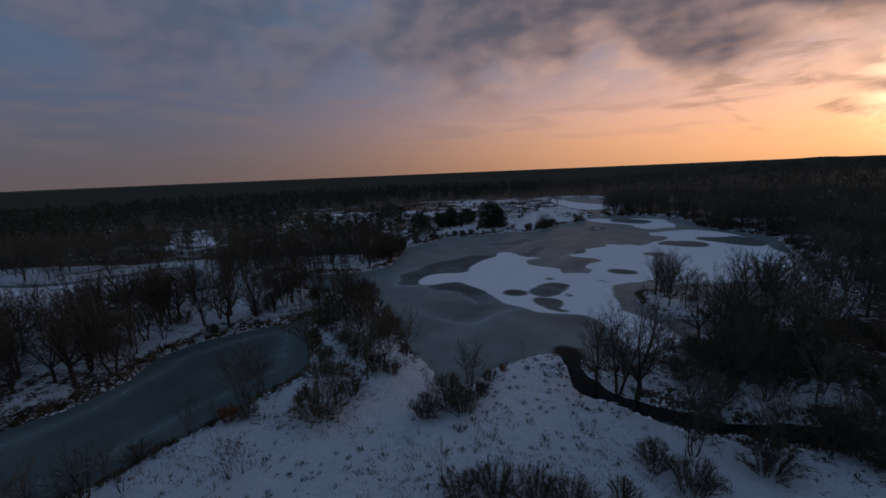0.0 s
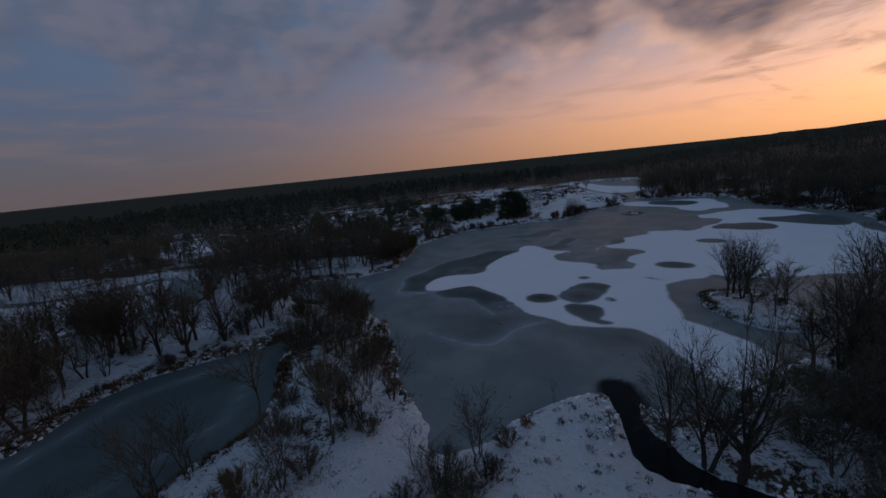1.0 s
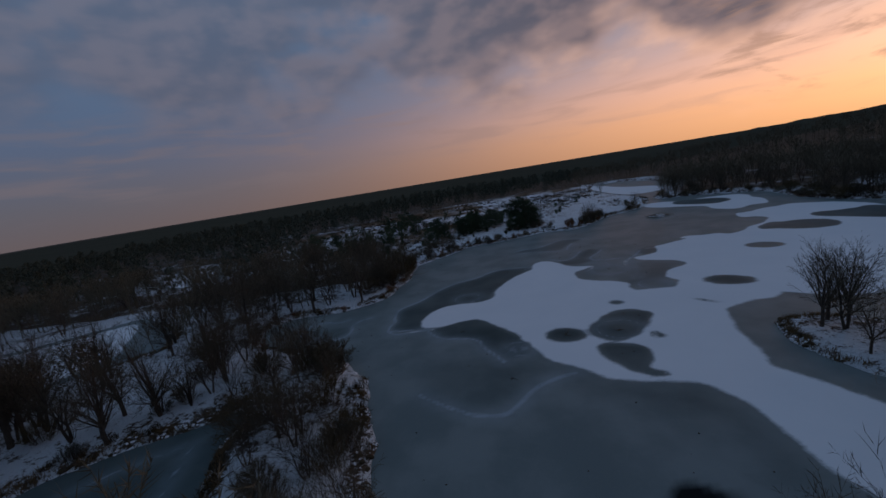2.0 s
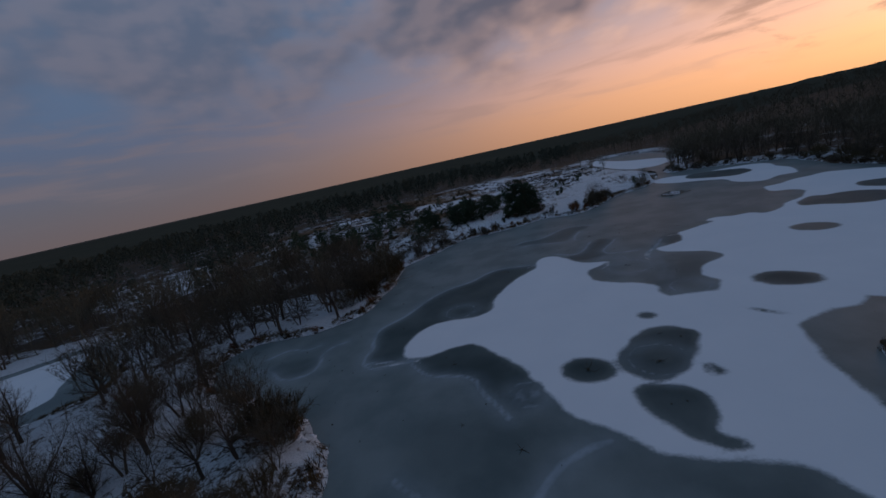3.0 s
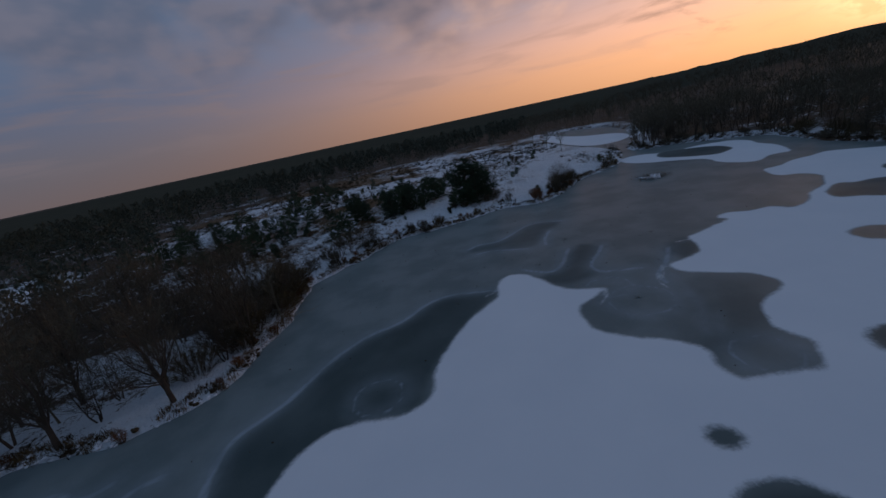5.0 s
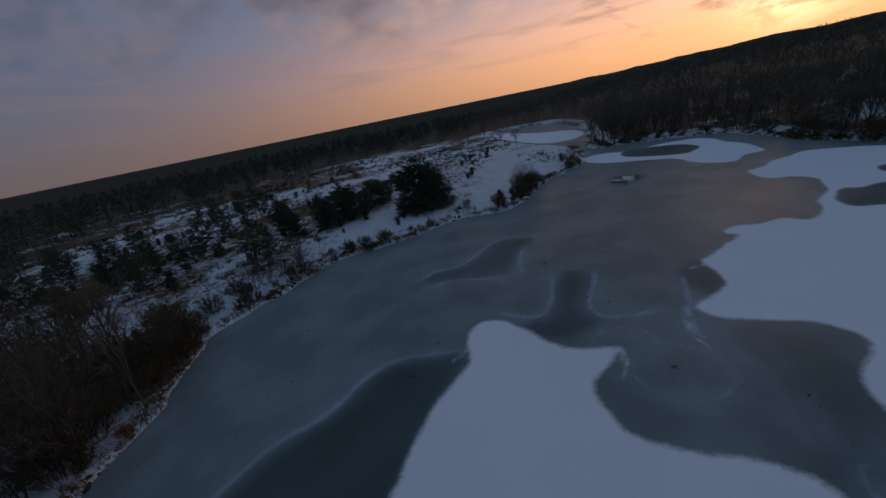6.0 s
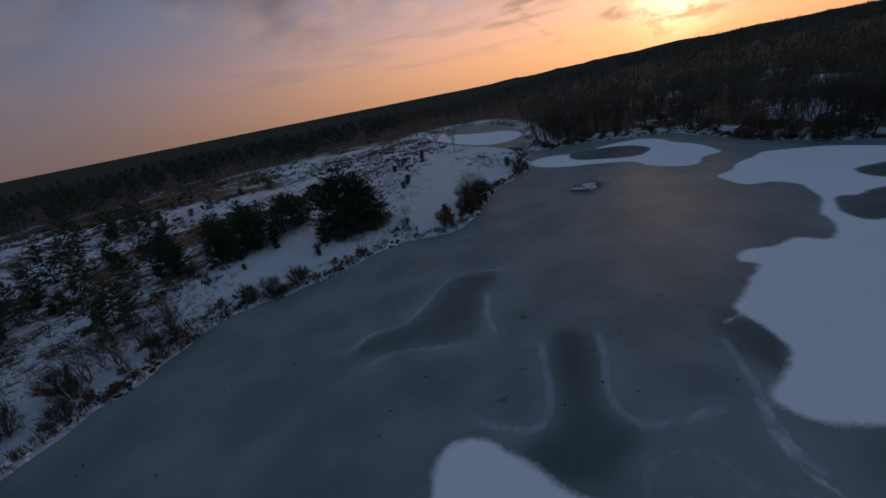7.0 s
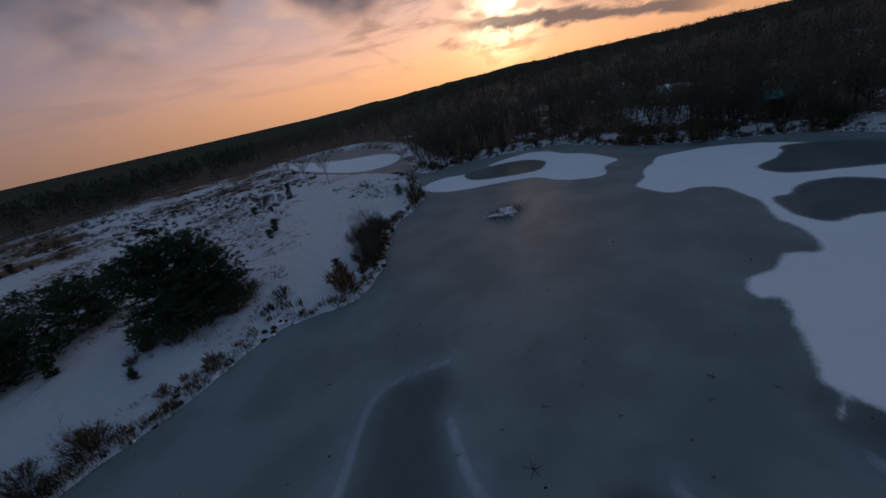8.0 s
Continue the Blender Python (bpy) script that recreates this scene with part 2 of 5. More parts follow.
def woods(x, y):
    """How thickly trees stand, between 0 and 1."""
    d = np.ones(np.shape(x)) * 0.9
    d = d * (1 - 0.97 * heath(x, y)) * (1 - glade(x, y))
    d = d * (1 - 0.9 * np.clip(0.5 - oval(x, y, 138, 164, 14, 6, 20) / 8, 0, 1))
    d = d * (1 - 0.85 * np.clip(0.5 - oval(x, y, -52, 74, 34, 17, 48) / 8, 0, 1))
    d = d * (1 - 0.8 * np.clip(0.5 - oval(x, y, -37, 80, 17, 9, 30) / 8, 0, 1))
    d = d * np.where((y < 125) & (x < -5) & (x > -150), 0.36 + 0.36 * rough(x, y, 25, 31, 2), 1.0)
    return d


# ---- materials ----
def material(name, build):
    m = bpy.data.materials.new(name)
    m.use_nodes = True
    n = Nodes(m.node_tree)
    bsdf = n.add("ShaderNodeBsdfPrincipled")
    out = n.add("ShaderNodeOutputMaterial")
    n.put(out.inputs[0], bsdf.outputs[0])
    build(n, bsdf)
    return m


def place(n):
    return n.add("ShaderNodeNewGeometry").outputs["Position"]


def bump(n, bsdf, h, strength, distance):
    b = n.add("ShaderNodeBump")
    n.put(b.inputs["Height"], h)
    b.inputs["Strength"].default_value, b.inputs["Distance"].default_value = strength, distance
    n.put(bsdf.inputs["Normal"], b.outputs[0])


def ground_look(n, bsdf):
    p = place(n)
    coarse, fine, tuft = n.noise(p, 0.06, 4, 0.6), n.noise(p, 0.7, 5, 0.65), n.noise(p, 3.2, 4, 0.7)
    litter, edge = n.attr("litter"), n.attr("edge")
    bare = n.math("ADD", n.math("MULTIPLY", fine, 0.55), n.math("MULTIPLY", tuft, 0.45))
    bare = n.math("ADD", bare, n.math("MULTIPLY", n.math("SUBTRACT", coarse, 0.5), 0.5))
    limit = n.math("SUBTRACT", 0.70, n.math("MULTIPLY", litter, 0.34))
    limit = n.math("SUBTRACT", limit, n.math("MULTIPLY", edge, 0.055))
    soil = n.step(n.math("SUBTRACT", bare, limit), -0.045, 0.045)
    snow = n.mix(fine, (0.58, 0.63, 0.67), (0.70, 0.735, 0.765))
    grass = n.mix(tuft, (0.10, 0.062, 0.032), (0.20, 0.125, 0.062))
    earth = n.mix(fine, (0.028, 0.022, 0.016), (0.085, 0.055, 0.032))
    tan = n.math("MAXIMUM", n.step(coarse, 0.50, 0.64, 0.0, 0.3), n.attr("heath"))
    n.put(bsdf.inputs["Base Color"], n.mix(soil, snow, n.mix(tan, earth, grass)))
    bsdf.inputs["Roughness"].default_value = 0.85
    bsdf.inputs["Specular IOR Level"].default_value = 0.25
    lumps = n.noise(p, 0.33, 4, 0.6)
    relief = n.math("ADD", n.math("MULTIPLY", lumps, 1.8), n.math("ADD", fine, n.math("MULTIPLY", tuft, 0.5)))
    bump(n, bsdf, relief, 1.0, 0.75)


def ice_look(n, bsdf):
    p = place(n)
    warp, fine, mid = n.noise(p, 0.5, 4, 0.6), n.noise(p, 4.0, 4, 0.65), n.noise(p, 0.13, 4, 0.55)
    wob = n.math("ADD", n.math("MULTIPLY", n.math("SUBTRACT", warp, 0.5), 0.8), n.math("MULTIPLY", n.math("SUBTRACT", fine, 0.5), 0.35))
    comb = n.add("ShaderNodeMapping")
    n.put(comb.inputs["Vector"], p)
    comb.inputs["Rotation"].default_value, comb.inputs["Scale"].default_value = (0, 0, radians(-35)), (0.35, 2.6, 1.0)
    wob = n.math("ADD", wob, n.math("MULTIPLY", n.math("SUBTRACT", n.noise(comb.outputs[0], 1.0, 3, 0.6), 0.5), 0.22))
    snow = n.step(n.math("ADD", n.attr("snow"), wob), 0.36, -0.36)
    ridge = n.math("ADD", n.attr("ridge"), n.math("MULTIPLY", n.math("SUBTRACT", warp, 0.5), 0.5))
    core = n.math("MULTIPLY", n.step(ridge, 0.62, 0.0), n.step(mid, 0.25, 0.62, 0.34, 0.72))
    halo = n.math("MULTIPLY", n.step(ridge, 2.3, 0.0), n.step(warp, 0.25, 0.65, 0.08, 0.20))
    rime = n.math("MAXIMUM", core, halo)
    dark = n.attr("dark")
    open_water = n.attr("open")
    ice = n.mix(n.step(mid, 0.35, 0.65), (0.128, 0.164, 0.166), (0.182, 0.218, 0.218))
    ice = n.mix(n.math("MULTIPLY", n.step(fine, 0.5, 0.75), 0.12), ice, (0.25, 0.28, 0.30))
    ice = n.mix(n.math("MULTIPLY", dark, 0.86, clamp=True), ice, (0.026, 0.043, 0.043))
    ice = n.mix(rime, ice, (0.34, 0.40, 0.45))
    ice = n.mix(open_water, ice, (0.010, 0.012, 0.013))
    white = n.mix(mid, (0.66, 0.69, 0.72), (0.76, 0.775, 0.79))
    n.put(bsdf.inputs["Base Color"], n.mix(snow, ice, white))
    gloss = n.math("SUBTRACT", n.math("MULTIPLY_ADD", fine, 0.16, 0.42), n.math("MULTIPLY", open_water, 0.42))
    n.put(bsdf.inputs["Roughness"], n.math("ADD", n.math("MULTIPLY", n.math("MAXIMUM", snow, rime), 0.55), gloss, clamp=True))
    n.put(bsdf.inputs["Specular IOR Level"], n.math("MULTIPLY_ADD", open_water, -0.075, n.math("MULTIPLY_ADD", n.math("MAXIMUM", snow, dark, clamp=True), -0.078, 0.10)))
    bump(n, bsdf, n.math("ADD", n.math("MULTIPLY", snow, 0.5), n.math("MULTIPLY", fine, 0.06)), 0.5, 0.08)


def vary(lo, hi, scale, roughness=0.85):
    def build(n, bsdf):
        f = n.noise(place(n), scale, 4, 0.6)
        tone = n.math("ADD", n.math("MULTIPLY", f, 0.7), n.math("MULTIPLY", n.add("ShaderNodeObjectInfo").outputs["Random"], 0.5), clamp=True)
        n.put(bsdf.inputs["Base Color"], n.mix(n.step(tone, 0.2, 0.9), lo, hi))
        bsdf.inputs["Roughness"].default_value = roughness
        bsdf.inputs["Specular IOR Level"].default_value = 0.2
    return build


def island_vary(lo, hi, scale, gloss=0.15):
    def build(n, bsdf):
        f = n.noise(place(n), scale, 3, 0.6)
        r = n.add("ShaderNodeNewGeometry").outputs["Random Per Island"]
        n.put(bsdf.inputs["Base Color"], n.mix(n.math("ADD", n.math("MULTIPLY", f, 0.6), n.math("MULTIPLY", r, 0.4)), lo, hi))
        bsdf.inputs["Roughness"].default_value = 0.9
        bsdf.inputs["Specular IOR Level"].default_value = gloss
    return build


SNOWY_GROUND = material("snowy_ground", ground_look)
LAKE_ICE = material("lake_ice", ice_look)
BARK = material("dark_bark", vary((0.036, 0.029, 0.024), (0.095, 0.075, 0.060), 2.5))
PALE_BARK = material("pale_dead_wood", vary((0.16, 0.13, 0.10), (0.34, 0.29, 0.24), 3.0))
TWIG = material("brown_twigs", vary((0.048, 0.043, 0.032), (0.112, 0.096, 0.068), 0.8))
OLIVE = material("olive_willow_twigs", vary((0.046, 0.037, 0.020), (0.110, 0.084, 0.042), 0.8))
RUST = material("rusty_dry_leaves", vary((0.09, 0.040, 0.018), (0.20, 0.085, 0.034), 1.5))
NEEDLE = material("pine_needles", vary((0.021, 0.040, 0.024), (0.058, 0.092, 0.050), 1.2))
STRAW = material("dry_grass", island_vary((0.085, 0.055, 0.028), (0.24, 0.165, 0.085), 1.0))
STRAW_DARK = material("dark_scrub", island_vary((0.018, 0.016, 0.011), (0.085, 0.060, 0.034), 0.6))
# base colours of the far woods are lifted to stand in for haze
FAR_TWIG = material("distant_crowns", island_vary((0.088, 0.082, 0.060), (0.148, 0.132, 0.094), 0.02))
FAR_PINE = material("distant_pines", island_vary((0.044, 0.055, 0.045), (0.088, 0.104, 0.078), 0.05))
CONIFER_SHEET = material("distant_canopy", island_vary((0.036, 0.040, 0.030), (0.082, 0.078, 0.058), 0.012, 0.0))
SNOW = material("fresh_snow", vary((0.70, 0.72, 0.77), (0.83, 0.84, 0.87), 1.5))


def mesh_of(name, verts, faces, mat, smooth=False):
    me = bpy.data.meshes.new(name)
    me.from_pydata([tuple(v) for v in verts], [], faces)
    me.materials.append(mat)
    if smooth:
        me.polygons.foreach_set("use_smooth", [True] * len(me.polygons))
    me.update()
    return me


# ---- ground and ice ----
def spread(lo, hi, step, reach, grow=1.16):
    """Even steps between lo and hi, then ever longer ones out to reach."""
    mid = list(np.arange(lo, hi + 0.01, step))
    for sign, end in ((-1, lo), (1, hi)):
        at, d, more = end, step, []
        while abs(at) < reach:
            d *= grow
            at += sign * d
            more.append(at)
        mid = more[::-1] + mid if sign < 0 else mid + more
    return np.array(mid)


def sheet(name, xs, ys, z_of, mat, layers, keep=None):
    gx, gy = np.meshgrid(xs, ys)
    z = z_of(gx, gy)
    nx, ny = len(xs), len(ys)
    idx = np.arange(nx * ny).reshape(ny, nx)
    quads = np.stack([idx[:-1, :-1], idx[:-1, 1:], idx[1:, 1:], idx[1:, :-1]], -1).reshape(-1, 4)
    used = np.ones(nx * ny, bool)
    if keep is not None:
        k = keep(gx, gy).ravel()
        quads = quads[k[quads].any(1)]
        used[:] = False
        used[quads.ravel()] = True
    where = np.cumsum(used) - 1
    me = bpy.data.meshes.new(name)
    pts = np.stack([gx.ravel(), gy.ravel(), z.ravel()], 1)[used]
    me.from_pydata(pts.tolist(), [], where[quads].tolist())
    for key, make in layers.items():
        a = me.attributes.new(key, "FLOAT", "POINT")
        a.data.foreach_set("value", make(pts[:, 0], pts[:, 1]).astype(np.float32))
    me.materials.append(mat)
    me.polygons.foreach_set("use_smooth", [True] * len(me.polygons))
    me.update()
    return new(name, me)


def litter(x, y):
    far = np.clip((np.hypot(x, y - 120) - 200) / 200, 0, 1)
    return np.clip(woods(x, y) * 0.95 * np.clip(shore(x, y) / 10, 0.55, 1) + 0.26 * glade(x, y) + 0.5 * far + 0.12 * np.clip(0.5 - oval(x, y, -12, 62, 9, 24, 10) / 6, 0, 1) + 0.30 * np.clip(0.5 - oval(x, y, -48, 68, 40, 30, 48) / 8, 0, 1) + heath(x, y) * np.clip(1.9 * rough(x, y, 26, 41, 4) - 0.74 + 0.004 * (y - 200) - 0.004 * (x - 10), -0.1, 0.9), 0, 1.2)


def bank_edge(x, y):
    w = shore(x, y)
    return np.clip(1 - np.abs(w - 0.8) / 2.2, 0, 1) * (1 - np.maximum(0.7 * glade(x, y), spit(x, y))) * np.clip(oval(x, y, 44.3, 70.5, 6, 8, 10), 0.2, 1)


ground = sheet("ground", spread(-130, 150, 1.15, 4600), spread(-6, 300, 1.15, 4600), height, SNOWY_GROUND, {"litter": litter, "edge": bank_edge, "heath": lambda x, y: 0.75 * heath(x, y)})
tagged(ground, "snow-covered marshy ground with dry grass and leaf litter", "ground", kind="structure")

# snow fields on the lake ice
DRIFT_WEST = curve([(29.8, 112.8), (26.5, 114.2), (24.7, 116), (23.4, 119.6), (22, 121.9), (19.7, 122.4), (18.1, 120.5), (17.1, 116.8), (15, 114.8), (12.9, 112.7), (10.3, 108.6), (8.2, 104.8),
                    (7.6, 101.1), (6.3, 99.4), (3.8, 98.6), (0.6, 99), (-2.5, 98.1), (-4.7, 95.1), (-5.2, 91.9), (-5.1, 90.2), (-3.8, 89.2), (-1.2, 89.2), (1.9, 90.3), (4.6, 90.4), (6.2, 88.4),
                    (7.7, 86.3), (9.1, 84.1), (10.3, 81.9), (11.2, 79.6), (15, 78), (46, 86), (50, 100), (40, 100), (38.7, 98.3), (39, 96.8), (38.1, 95.2), (36.6, 93.9), (34.2, 93.3), (32.1, 93.8), (30.9, 95.1),
                    (30.9, 96.9), (31.7, 98.6), (30.2, 100.6), (27.7, 102), (25.4, 103.7), (24.4, 105.8), (24.6, 108.8), (25.7, 110.4), (27.9, 111.6)])
TONGUE = curve([(14, 85), (10.4, 82), (11.2, 79.4), (11.8, 76.8), (13.2, 73.8), (15.9, 71.4), (18.5, 68.6), (22.5, 67.4), (25.6, 66.5), (27.4, 63.6), (27.9, 59), (28, 54.5), (30, 51), (34, 51.5),
                (37, 56), (36.9, 60.9), (35.6, 63.7), (34.3, 66.5), (33.4, 68), (34.6, 71), (35.5, 75.4), (36.8, 79.4), (38.6, 83), (41.4, 85), (46, 85), (50, 92), (24, 94)])
DRIFT_EAST = curve([(38.7, 98.5), (39.2, 101.6), (41.2, 103.5), (43.2, 104.5), (44.8, 105.7), (45.2, 107), (44.4, 108.7), (42.2, 110.4), (40, 111.8), (39, 113.2), (39.2, 115.1), (41, 115.6), (42.9, 116.1),
                    (44.8, 117.3), (45.8, 119.8), (46.7, 122.4), (49, 122.9), (52, 124.2), (53.8, 124.9), (54.8, 127.2), (57, 128), (60, 126.8), (63, 126.8), (64.4, 124.6), (66.5, 125), (69.3, 126.6),
                    (71.4, 128.6), (75.6, 130.5), (78.3, 132.7), (80.7, 135.6), (80.6, 138.8), (78, 141), (78.6, 144.2), (80.3, 147.2), (84.3, 147.5), (89.1, 149.3), (92.6, 149.4), (97, 150.2), (101, 147),
                    (104, 143), (105.3, 137.4), (104.9, 132.8), (102, 120), (96, 105), (88, 92), (79, 81), (66, 82), (52, 83), (44, 92)])
DRIFT_FAR = curve([(72.7, 190.6), (77, 192.8), (81.2, 191.6), (84, 188.6), (88.4, 187), (95.8, 187), (102.7, 184.1), (104.3, 179), (101.6, 172), (101, 166), (97.7, 159.5), (95.5, 157), (91, 157.2), (87.2, 155),
                   (84.5, 155.1), (82.6, 158.3), (82.2, 162.2), (83.3, 167.3), (81.6, 170.1), (78.6, 173.6), (75.3, 176.8), (72.6, 180.7), (71.4, 185.8)])
DRIFT_INLET = curve([(84, 240), (83, 268), (86, 312), (96, 325), (99, 285), (109, 262), (105, 243), (93, 232.5)])


HOLES = [(16.2, 80.6, 2.75, 2.3, -15), (45.5, 93.9, 3.4, 2.5, -25), (62.9, 111.3, 3.2, 2.5, -20), (26.4, 90.2, 0.95, 0.75, -25), (37.6, 86.7, 1.5, 0.45, -45), (54.0, 126.0, 1.1, 0.7, -20), (101, 112, 6, 2.6, 60)]
BARE_PATCHES = [curve(c) for c in (
    [(20.2, 82.9), (21.3, 83.9), (22.1, 85), (23.6, 86.2), (25.4, 86.9), (27.4, 86.6), (29, 85.5), (29.2, 84.1), (28.3, 82.4), (27.2, 80.9), (26.2, 79.4), (25, 78.1), (23.6, 77.3), (22, 77.1), (20.7, 77.7), (19.9, 78.7), (19.4, 80.1), (19.6, 81.5)],
    [(26.6, 78.8), (27.4, 78.4), (27.9, 77), (27.2, 76.6), (26.4, 76.7), (25.8, 77.3)],
    [(19.1, 76.3), (20.6, 76.9), (23.3, 76), (24.4, 74.3), (24, 71.9), (22.9, 70.3), (23.8, 69.1), (23.8, 68.3), (22, 68.7), (20.6, 70.2), (19.5, 72.3), (18.9, 74.5)],
    )]
BARE_PATCHES += [curve(c) for c in (
    [(77.6, 130.2), (79.2, 129.1), (81.1, 128.9), (84.1, 128), (85.4, 126.8), (86.4, 124.8), (86, 121.5), (83, 118.5), (78, 119), (75, 121.2), (73.9, 122.9), (71.8, 124), (71.7, 125.6), (73.4, 128.1)],
    [(103, 133.5), (99, 133), (95, 133.3), (91, 134.2), (88.8, 132.9), (88, 130.3), (88.6, 128.2), (90, 126), (92, 121.9), (97, 116), (103, 120), (105, 127)],
    [(81.4, 185.3), (85, 188.2), (90, 186.6), (94.5, 183), (96.6, 178.7), (95.2, 173.3), (90, 170.3), (86.6, 171), (83.6, 174.6), (80.9, 178.6), (80.3, 182)])]


def lake_snow(x, y):
    s = np.full(np.shape(x), 1e9)
    for drift in (DRIFT_WEST, TONGUE, DRIFT_EAST, DRIFT_FAR, DRIFT_INLET):
        s = np.minimum(s, outside(x, y, drift))
    for hole in HOLES:
        s = np.maximum(s, -oval(x, y, *hole))
    for patch in BARE_PATCHES:
        s = np.maximum(s, -outside(x, y, patch))
    s = s + (rough(x, y, 3.0, 51, 2) - 0.5) * 0.5
    for streak in STREAKS:
        s = np.minimum(s, line_distance(x, y, streak) + 0.17 - 0.26 * rough(x, y, 1.6, 65, 2))
    return s


STREAKS = [curve(c, False) for c in ([(-9.8, 89.7), (-7.5, 89.2), (-4.6, 89)], [(-8.6, 88.5), (-6, 88.3), (-3.4, 88.5), (-2.6, 87.6)], [(21.8, 76.9), (23.6, 76.4), (26.2, 77)],
                                     [(36.6, 113.6), (35.6, 111.6), (35.4, 109.6)], [(38.2, 115.2), (37.2, 113.4), (36.4, 112.2)], [(29.4, 112.3), (28.6, 110.6), (27.3, 109.4)], 
                                     [(46.9, 121.8), (45.6, 121.2), (44.2, 121.4)], [(71.4, 127.2), (72.6, 128.2), (74.6, 129.2)], [(26.9, 78.7), (26.6, 77.7), (26.5, 76.6)], [(17.4, 118.9), (16.4, 117.9), (15.6, 117.6)])]
RIDGES = [curve(c, False) for c in (
    [(-30.2, 90.7), (-28.2, 92.4), (-26.9, 93), (-24.7, 91.7), (-22.8, 89.7), (-20.8, 89.1), (-18.5, 89.8), (-17.8, 91.9), (-18.4, 94.7), (-17.6, 97), (-15.5, 98)],
    [(-28, 96.5), (-25.5, 98.5), (-22, 97.5), (-20, 98.5)],
    [(17.6, 118.5), (14.2, 119.6), (10.9, 120.2), (7.9, 119.2), (4.4, 115.8), (-0.2, 113.6), (-3.8, 109.8), (-5.5, 106.8), (-7.4, 103.8), (-10.4, 100.8), (-11, 97.6), (-10.4, 94), (-10.9, 91.6), (-10.2, 89.2), (-8.4, 88), (-6.1, 88.1), (-3.9, 88.3)],
    [(-3.8, 88.1), (-2.6, 86.1), (-1, 84.4), (1.2, 83.7), (3.2, 83), (4.4, 81.9), (4.9, 80.2), (5.4, 78.9), (6.4, 77.2), (7.4, 75)],
    [(-9.5, 89.9), (-6, 89.1), (-3.5, 89)])]
RIDGES += [curve(c, False) for c in (
    [(-2.5, 69.5), (0.6, 66.9), (3.6, 64.9), (6.4, 64.5), (8.2, 66), (10, 68.3), (12.7, 70), (15, 70.7)],
    [(16.2, 137.6), (18.4, 138.9), (21.5, 138.5), (24.5, 140.4), (28.3, 143.8), (31.3, 144.6), (35.5, 142.6)], [(17.2, 134.2), (19.9, 134.3), (23.1, 132.8), (25.5, 131.6)], [(31.5, 138.2), (29.6, 134.9), (28.6, 131.5)],
    [(30.9, 127.6), (29.3, 124.8), (28.3, 122.9), (26.8, 121.2), (25.5, 120.7), (23.7, 121.9), (22.4, 123.5)], [(35.6, 126.2), (33.8, 123.4), (32, 121.4), (31, 119.6), (30.9, 118.1), (32.1, 116.9), (36, 116)],
    [(42.4, 120.4), (40.7, 117.9), (39.4, 116.2), (38.1, 114.9), (36.6, 113.4), (36, 111)], [(62, 162.5), (64.5, 163.6), (67, 162.6)])]
CLEAR_ICE = [curve(c) for c in (
    [(17.6, 118), (14.2, 119.2), (10.9, 119.8), (7.9, 118.8), (4.4, 115.4), (-0.2, 113.2), (-3.8, 109.4), (-7.2, 103.6), (-10, 100.6), (-10.6, 97.6), (-10, 94), (-10.2, 91), (-8, 89), (-5, 90), (-4.4, 95), (0.6, 99), (6.3, 99.4), (8.2, 104.8), (12.9, 112.7)],
    [(-3.2, 88.2), (0, 90), (4.6, 90.4), (7.7, 86.2), (10.6, 80.4), (10.9, 77), (8.5, 75.6), (6.8, 77.4), (5, 80.4), (3.6, 82.8), (1.2, 84), (-1, 84.8)],
    [(16.3, 136.4), (18, 138.4), (21.5, 138.2), (24.1, 139.7), (27.1, 142.7), (30.8, 144.3), (35, 142.2), (31.4, 138.8), (28.9, 134.6), (26.4, 132.2), (23, 132.9), (19.6, 134.4)],
    )]
CLEAR_ICE += [curve(c) for c in (
    [(31.9, 127.7), (33.4, 128.4), (35.3, 125.9), (34, 123.7), (32, 121.5), (30.8, 119.5), (30.1, 117), (27, 116), (24.5, 117), (23.4, 119.3), (25.3, 120.4), (27, 121), (29, 123.7), (30.5, 126.2)],
    [(45.3, 122.8), (46.8, 122.3), (46.4, 120.8), (46.2, 119.1), (44.3, 117.3), (41.7, 115.9), (41.5, 116.7), (41.2, 118.2), (41.8, 120), (43.1, 121.6)],
    [(-26.5, 92.4), (-24.5, 91.4), (-22.6, 89.7), (-20.2, 89.6), (-18.6, 91.9), (-18.9, 94.4), (-21, 94.6), (-24, 94.2)],
    )]
CLEAR_ICE += [curve(c) for c in (
    [(-2, 72), (1, 68), (5, 66), (8, 67.5), (10, 70), (11, 74), (6, 76), (2, 77), (-1, 76)], [(15, 70.3), (20, 66.8), (25, 65.5), (26.8, 62), (27, 56), (25, 55), (24, 60), (20, 64), (15, 67)],
    [(31, 99.5), (36, 104), (40, 110), (44.4, 108), (45, 106), (42, 103.8), (39.5, 101), (37, 98), (33, 97)])]


CRACKS = [curve(c, False) for c in ([(29, 115), (34, 111), (36, 107)], [(37.5, 112.5), (37, 109), (36, 106), (35, 103)], [(27, 110), (28, 108), (29, 105.5)], [(36.3, 103.4), (35, 101.6), (34, 99.8)], [(34.9, 103.8), (33.7, 102), (33, 100.4)],
                                    [(46.8, 121.7), (45.4, 121.2), (44.4, 121.4)], [(22.2, 76.3), (24.3, 75.9), (26.2, 76.6)], [(71, 127.3), (72.4, 128.4), (74.5, 129)], [(27, 78.6), (26.6, 77.6), (26.4, 76.6)])]


